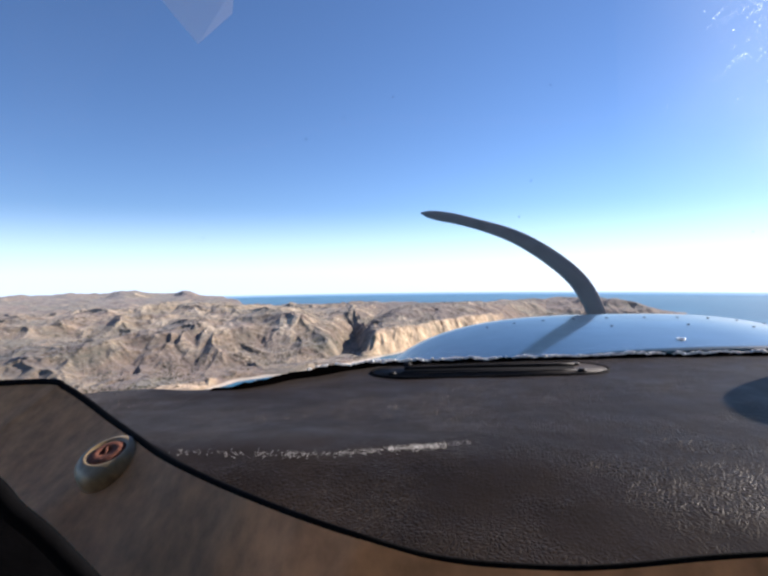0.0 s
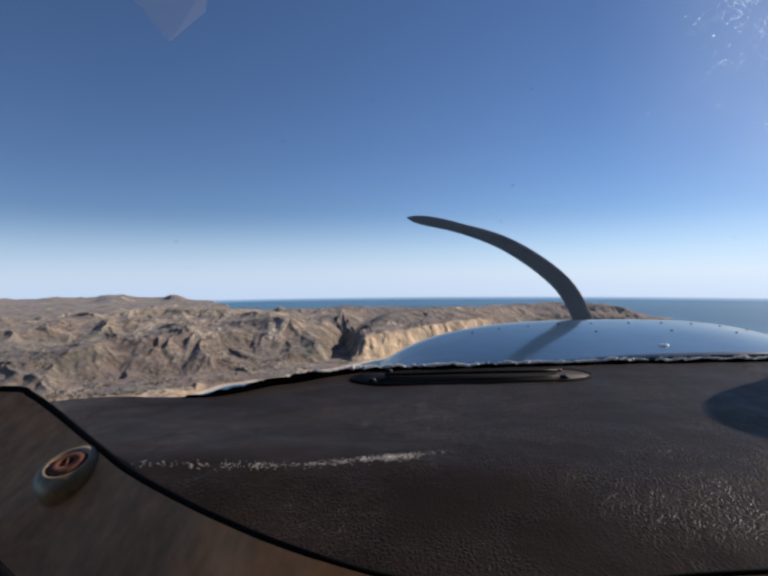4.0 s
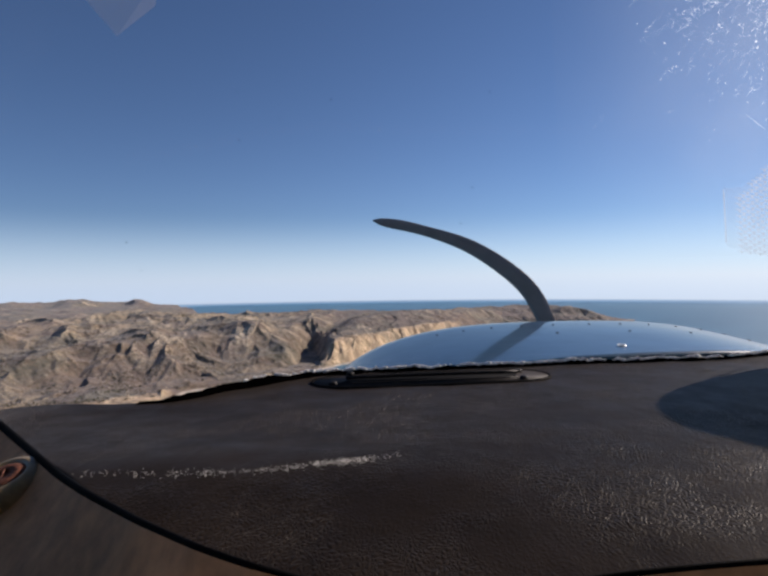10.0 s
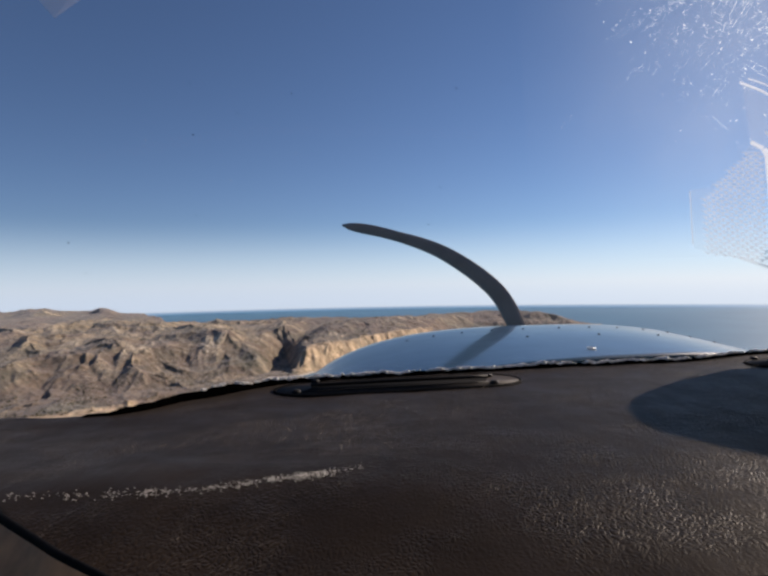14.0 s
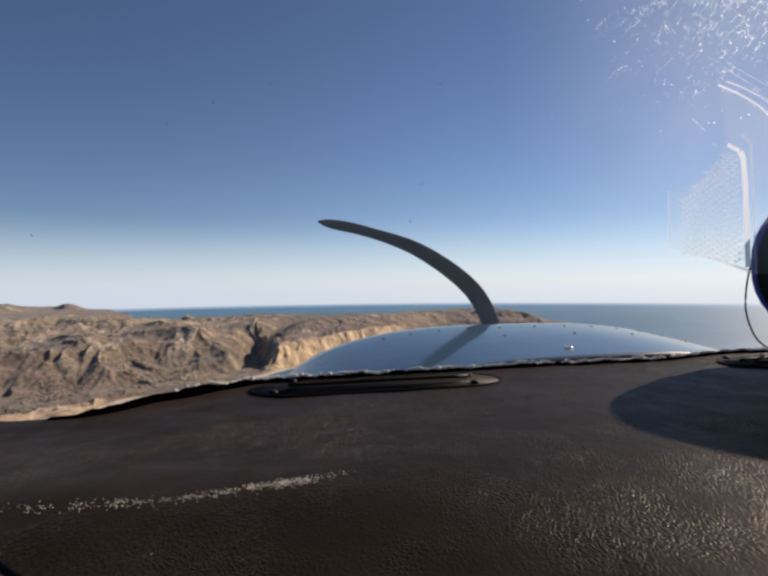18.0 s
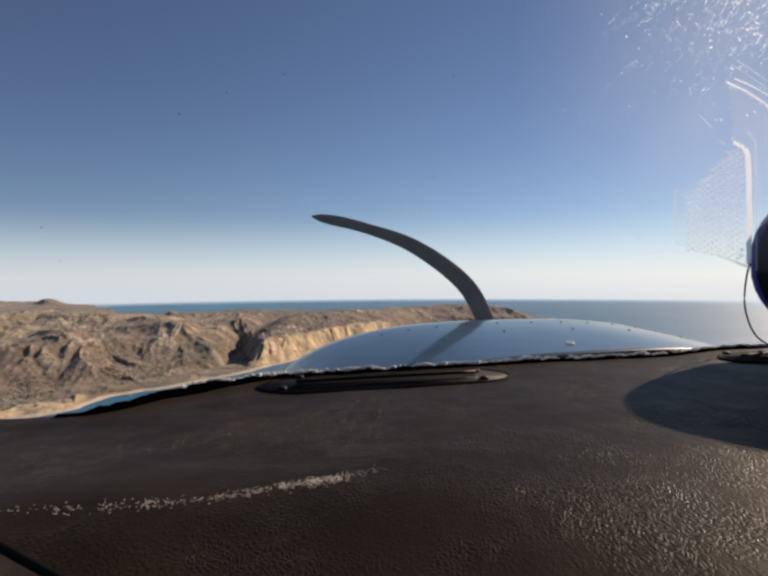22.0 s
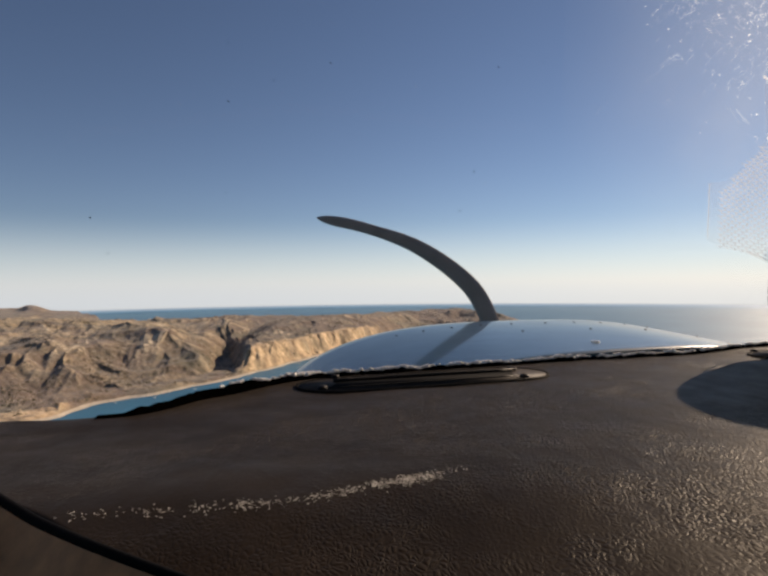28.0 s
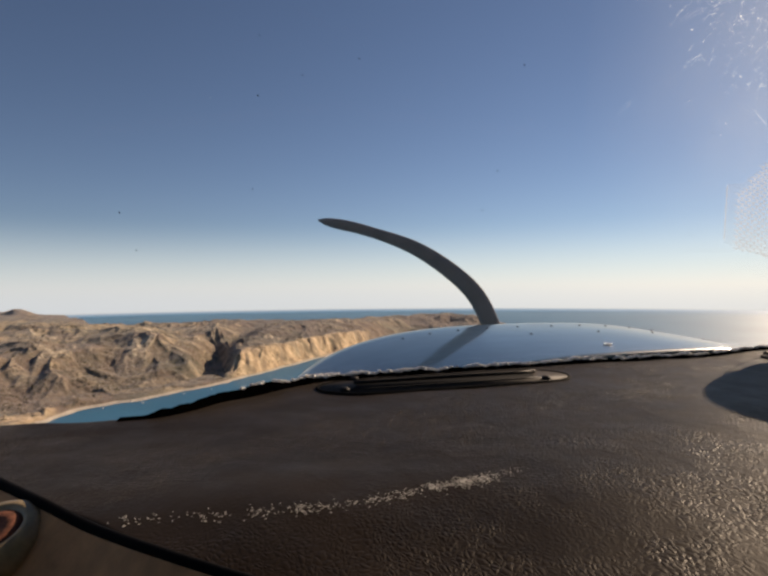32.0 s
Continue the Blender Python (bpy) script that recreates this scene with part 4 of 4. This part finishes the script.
def build_veil():
    """A reflection of a perforated panel, built as milky film right in the windshield."""
    root = empty("perforated_reflection", up(on_glass(44, 6, MID_EYE)), "faint milky film with pale edge strips, standing in for a reflected perforated panel", "sunshade")

    def at(a, e, lift=0.0):
        p = on_glass(a, e, MID_EYE)
        return up(p - (p - Vector(MID_EYE)).normalized() * lift)

    bm = bmesh.new()
    bm.faces.new([bm.verts.new(at(a, e, -0.002)) for a, e in ((44.1, 16.6), (44.5, 11.7), (43.6, 10.0), (41.3, 8.2), (39.95, 8.2), (39.95, 2.9), (43.2, 1.7), (45.9, 0.3), (52, 0.3), (52, 12.0), (46.6, 14.3), (45.3, 15.5))])
    part("sheet", bm, MILK, root, smooth=False)
    bm = bmesh.new()
    def lies(a, e):
        left = 41.0 + 3.6 * max(0, (e - 7.2) / 4.2) ** 1.1 - 0.12 * max(0, 4 - e)
        return left < a < 45.2 and 1.8 - 0.2 * (a - 43) < e < 10.9

    # webs between staggered slots
    for r in range(38):
        for c in range(9):
            a0, e0 = 40.4 + c * 0.62 + (r % 2) * 0.31, 1.4 + r * 0.27
            e0 -= 0.22 * (a0 - 43)
            if lies(a0, e0):
                bm.faces.new([bm.verts.new(at(a0 + da, e0 + de)) for da, de in ((-0.31, 0.135), (-0.31, 0.06), (0.31, -0.075), (0.31, 0.0))])
                bm.faces.new([bm.verts.new(at(a0 + da, e0 + de)) for da, de in ((-0.09, 0.02), (-0.09, -0.15), (0.11, -0.19), (0.11, -0.02))])
    part("mesh_panel", bm, VEIL, root, smooth=False)

    def strip(points, half, side, mat=VEILBAR):
        bm = bmesh.new()
        last = None
        for a, e in points:
            pair = [bm.verts.new(at(a + side[0] * s * half, e + side[1] * s * half, 0.002)) for s in (-1, 1)]
            if last:
                bm.faces.new((last[0], last[1], pair[1], pair[0]))
            last = pair
        return part("edge_strip", bm, mat, root, smooth=False)

    strip([(45.62, 1.0), (45.62, 4), (45.62, 8), (45.55, 10.4), (45.35, 11.0)], 0.19, (1, 0.3))
    strip([(45.3, 11.05), (44.9, 11.35), (44.5, 11.7)], 0.14, (0.4, 1))
    strip([(43.2, 1.85), (44.4, 1.3), (45.8, 0.6)], 0.10, (0.2, 1), VEIL)
    strip([(39.95, 3.2), (39.95, 8.1)], 0.06, (1, 0), VEIL)
    strip([(44.0, 16.75), (45.4, 15.75), (46.7, 14.55), (48, 12.8)], 0.08, (0.4, 1))
    strip([(44.6, 16.9), (45.6, 16.25), (46.9, 15.2), (48.3, 13.6)], 0.05, (0.4, 1))
    strip([(46.15, 0.4), (46.15, 6), (46.1, 11.5), (45.5, 12.4)], 0.07, (1, 0.3), VEIL)
    for ob in root.children:
        ob.visible_shadow = False


build_veil()


def build_reflection():
    # a diamond-shaped reflection, built as a pale film on the glass
    bm = bmesh.new()
    eye = (0.0272, -0.016, 0.0)
    corners = [(-20.6, 22.3), (-17.2, 25.2), (-16.9, 27.5), (-26.5, 27.8)]
    bm.faces.new([bm.verts.new(up(on_glass(a, e, eye))) for a, e in corners])
    ob = thing("windshield_reflection", bm, REFLECTION, "faint translucent diamond-shaped film standing in for a reflection in the windshield", "sticker", smooth=False)
    ob.visible_shadow = False


build_reflection()


# ---- near trim: window post panel, screw, door seal ----
def post_point(p, s):
    """A place on the panel, s of the way from its curved edge back towards the seats."""
    drop = 0.107 + 0.15 * min(1, max(0, (p.x + 0.20) / 0.12))
    return Vector((p.x - 0.12 * s, p.y - 0.10 * s, p.z - 0.0015 * min(1, s * 8) - drop * s + 0.0006 * noise.noise(Vector((p.x * 30, s * 5, 0)))))


SCREW, SCREW_AXIS = (-0.2060, 0.3915, -0.1410), (-0.14, -0.34, 0.93)


def build_post_panel():
    root = empty("window_post_panel", up((-0.15, 0.25, -0.1)), "dull brown painted window post panel with a black welt edge", "panel")
    edge = PANEL_EDGE
    bm = bmesh.new()
    grid = [[bm.verts.new(up(post_point(p, j / 10))) for j in range(11)] for p in edge]
    for a, b in zip(grid, grid[1:]):
        for j in range(10):
            bm.faces.new((a[j], a[j + 1], b[j + 1], b[j]))
    bmesh.ops.recalc_face_normals(bm, faces=bm.faces)
    sheet = part("sheet", bm, POST, root)
    solid = sheet.modifiers.new("thick", "SOLIDIFY")
    solid.thickness, solid.offset, solid.use_rim = 0.0012, -1, False
    bm = bmesh.new()
    tube(bm, [up(p + Vector((0, 0.0010, 0.0004))) for p in edge], [max(0.0014, 0.0068 * p.y) for p in edge], 8)
    part("welt", bm, RUBBER, root, "thin black rubber welt")
    c, axis = up(SCREW), Vector(SCREW_AXIS).normalized()
    bm = bmesh.new()
    lathe(bm, c, axis, [(-0.0180, 0.0262), (-0.0006, 0.0262), (0.0030, 0.0250), (0.0068, 0.0214), (0.0086, 0.0172), (0.0082, 0.0152), (0.0056, 0.0138)], 36)
    washer = part("washer", bm, WASHER, root, "dull olive cupped finishing washer")
    bm = bmesh.new()
    lathe(bm, c, axis, [(0.0030, 0.0150), (0.0066, 0.0146), (0.0086, 0.0115), (0.0092, 0.0056), (0.0068, 0.0045), (0.0062, 0.0009)], 24)
    part("screw_head", bm, RUST, washer, "rusted screw head with a worn recess")
    bm = bmesh.new()
    side = axis.cross(Vector((1, 0.3, 0))).normalized()
    other = axis.cross(side).normalized()
    q = c + axis * 0.0084
    slab(bm, [q + side * 0.0057 + other * 0.0007, q - side * 0.0057 + other * 0.0007, q - side * 0.0057 - other * 0.0007, q + side * 0.0057 - other * 0.0007], axis * 0.0007)
    part("slot", bm, RUST, washer)


build_post_panel()


def build_door_seal():
    root = empty("door_seal", up((-0.2, 0.205, -0.1)), "black rubber door seal beside the window post", "seal")
    rim = smooth_curve([(-0.40, 0.205, -0.062), (-0.30, 0.205, -0.062), (-0.20, 0.205, -0.065), (-0.170, 0.205, -0.073), (-0.1547, 0.205, -0.0853), (-0.1465, 0.205, -0.0951), (-0.1339, 0.205, -0.106), (-0.1235, 0.205, -0.117), (-0.1141, 0.205, -0.1271), (-0.095, 0.205, -0.150)], 60)
    bm = bmesh.new()
    slab(bm, [up(p) for p in rim] + [up((-0.095, 0.205, -0.25)), up((-0.40, 0.205, -0.25))], Vector((0, -0.008, 0)))
    part("flange", bm, RUBBER, root)
    bm = bmesh.new()
    tube(bm, [up(p + Vector((0, -0.004, -0.001))) for p in rim], 0.0048, 10)
    part("bead", bm, RUBBER, root, "rounded rubber bead")


build_door_seal()


# ---- the device on the glareshield, with its stand and cable ----
def build_device():
    mid = Vector((0.919, 0.716, -0.016))
    root = empty("portable_receiver", up((0.919, 0.716, DASH_Z)), "navy blue receiver case on a thin stand with loose cable", "receiver")
    wide = Vector((0.48, -0.877, 0))
    face = Vector((-0.877, -0.48, 0))
    prof = []
    n = 40
    for k in range(n):
        a = k / n * math.tau
        sx, sz = math.cos(a), math.sin(a)
        prof.append((math.copysign(abs(sx) ** 0.86, sx) * 0.164, math.copysign(abs(sz) ** 0.86, sz) * 0.132 + 0.036))
    made = None
    for name, scale, d0, d1, mat, label in (("shell", 1.0, -0.024, 0.018, NAVY, ""), ("front_panel", 0.93, 0.018, 0.022, DARKPLASTIC, "black front panel")):
        bm = bmesh.new()
        rings = []
        for d, s in ((d0, 0.93), (d0 + 0.006, 1.0), (d1 - 0.004, 1.0), (d1, 0.96)):
            rings.append([bm.verts.new(up(mid + wide * x * s * scale + face * d + Vector((0, 0, z * s * scale)))) for x, z in prof])
        for a, b in zip(rings, rings[1:]):
            for k in range(n):
                bm.faces.new((a[k], a[(k + 1) % n], b[(k + 1) % n], b[k]))
        bm.faces.new(rings[0])
        bm.faces.new(rings[-1])
        bmesh.ops.recalc_face_normals(bm, faces=bm.faces)
        made = part(name, bm, mat, made or root, label)
    foot = mid - wide * 0.125
    for dx in (-0.010, 0.012):
        bm = bmesh.new()
        tube(bm, [up(foot + wide * dx + Vector((0, 0, -0.070))), up(foot + wide * (dx * 0.5 - 0.004) + Vector((0, 0, DASH_Z + 0.003 - mid.z)))], 0.0028, 8)
        part("stand_leg", bm, NAVY, root)
    bm = bmesh.new()
    lathe(bm, up(Vector((foot.x, foot.y, DASH_Z - 0.002))), (0, 0, 1), [(0, 0.03), (0.004, 0.03), (0.006, 0.024)], 24)
    part("stand_base", bm, DARKPLASTIC, root)
    bm = bmesh.new()
    top = mid - wide * 0.150 + Vector((0, 0, 0.070))
    path = smooth_curve([top + wide * 0.05 + Vector((0, 0, 0.02)), top, top - wide * 0.018 + Vector((0, 0, -0.035)), top - wide * 0.026 + Vector((0, 0, -0.085)),
                         top - wide * 0.024 + Vector((0, 0, -0.125)), top - wide * 0.008 + Vector((0, 0, -0.165)), foot + Vector((0, 0, DASH_Z + 0.004)) - Vector((0, 0, mid.z))], 40)
    tube(bm, [up(p) for p in path], 0.0016, 8)
    part("cable", bm, RUBBER, root, "thin looping black cable")


build_device()


# ---- cabin shell behind and beside the camera ----
def wall(name, lo, hi, mat, label, category):
    bm = bmesh.new()
    box(bm, up(lo), up(hi))
    return thing(name, bm, mat, label, category, kind="structure", smooth=False)


wall("ceiling", (-0.62, -1.5, 0.50), (1.42, 0.48, 0.53), HEADLINER, "pale cloth cabin headliner", "ceiling")
wall("wall_rear", (-0.62, -1.53, -1.0), (1.42, -1.50, 0.53), HEADLINER, "plain cabin rear bulkhead", "wall")
wall("wall_left", (-0.66, -1.5, -1.0), (-0.62, 0.20, -0.16), TRIM, "brown cabin side panel below the window", "wall")
wall("wall_right", (1.42, -1.5, -1.0), (1.46, 0.80, -0.16), TRIM, "brown cabin side panel below the window", "wall")
wall("floor", (-0.62, -1.5, -1.03), (1.42, 0.84, -1.0), HEADLINER, "plain cabin floor", "floor")
wall("firewall", (-0.10, 0.84, -1.0), (1.10, 0.87, -0.30), TRIM, "painted firewall under the glareshield", "wall")


# ---- boats in the bay ----
def build_boat():
    root = empty("moored_boat", (0, 0, 0), "small white cabin boat moored in the bay", "boat", group="boats in the bay")
    bm = bmesh.new()
    rows = []
    for i in range(9):
        s = i / 8
        y, half = -3 + 6 * s, 1.05 * (1 - max(0, s - 0.45) ** 2 * 3.1)
        rows.append([bm.verts.new((half * k, y, z + 0.25 * s)) for k, z in ((-1, 0.75), (-0.75, 0.0), (0, -0.3), (0.75, 0.0), (1, 0.75))])
    for a, b in zip(rows, rows[1:]):
        for k in range(4):
            bm.faces.new((a[k], a[k + 1], b[k + 1], b[k]))
        bm.faces.new((a[4], a[0], b[0], b[4]))
    bm.faces.new(rows[0])
    bmesh.ops.recalc_face_normals(bm, faces=bm.faces)
    part("hull", bm, WHITE, root)
    bm = bmesh.new()
    box(bm, (-0.7, -1.0, 0.8), (0.7, 1.2, 1.7), 0.12)
    part("cabin", bm, WHITE, root)
    bm = bmesh.new()
    tube(bm, [Vector((0, 0.6, 1.6)), Vector((0, 0.6, 4.2))], 0.05, 6)
    part("mast", bm, STEEL, root)
    return root


boat = build_boat()
spots = ((-14.4, 1020, 40), (-12.0, 1052, 75), (-9.6, 1075, 10), (-7.2, 1088, 120), (-11.0, 1035, 60), (-4.6, 1118, 30))
for k, (a, d, turn) in enumerate(spots):
    m = pose(d * math.sin(radians(a)), d * math.cos(radians(a)), 0.05, 0, 0, turn)
    if k == 0:
        boat.matrix_basis = m
    else:
        copy_thing(boat, m)


# ---- scrub on the slopes ----
def build_scrub():
    """Low dark bushes scattered over the hills, denser in the hollows, as one joined mesh."""
    rng = np.random.RandomState(12)
    n = 26000
    az = rng.uniform(-40, 11, n)
    dist = coast_at(az) + 25 + 1100 * rng.rand(n) ** 1.4
    x, y = dist * np.sin(np.radians(az)), dist * np.cos(np.radians(az))
    keep = grid_noise(x / 90, y / 90, 41) + 0.6 * grid_noise(x / 25, y / 25, 42) > 0.12
    az, dist, x, y = az[keep], dist[keep], x[keep], y[keep]
    h = land_height(az, dist)
    keep = h > 5
    x, y, h = x[keep], y[keep], h[keep]
    m = len(x)
    r = rng.uniform(0.5, 1.5, m)
    ring = 5
    ang = np.arange(ring) / ring * math.tau
    turn = rng.rand(m, 1) * math.tau
    wob = rng.uniform(0.7, 1.25, (m, ring))
    low = np.stack([x[:, None] + np.cos(ang + turn) * r[:, None] * wob, y[:, None] + np.sin(ang + turn) * r[:, None] * wob, np.repeat(h[:, None] - 0.4, ring, 1)], -1)
    mid = np.stack([x[:, None] + np.cos(ang + turn + 0.4) * r[:, None] * wob * 0.8, y[:, None] + np.sin(ang + turn + 0.4) * r[:, None] * wob * 0.8, h[:, None] + r[:, None] * 0.6 * wob], -1)
    top = np.stack([x, y, h + r * 1.0], -1)[:, None]
    co = np.concatenate([low, mid, top], 1).reshape(-1, 3)
    quads, tris = [], []
    for k in range(ring):
        j = (k + 1) % ring
        tris += [(k, j, ring + j), (k, ring + j, ring + k), (ring + k, ring + j, 2 * ring)]
    faces = (np.array(tris)[None] + (np.arange(m) * (2 * ring + 1))[:, None, None]).reshape(-1, 3)
    me = bpy.data.meshes.new("scrub")
    me.vertices.add(len(co))
    me.vertices.foreach_set("co", co.ravel())
    me.loops.add(faces.size)
    me.loops.foreach_set("vertex_index", faces.ravel())
    me.polygons.add(len(faces))
    me.polygons.foreach_set("loop_start", np.arange(0, faces.size, 3))
    me.update(calc_edges=True)
    me.materials.append(BUSH)
    return tagged(new("scrub", me), "dark olive-brown scrub bushes over the dry hillsides", "scrub", kind="stuff")


build_scrub()
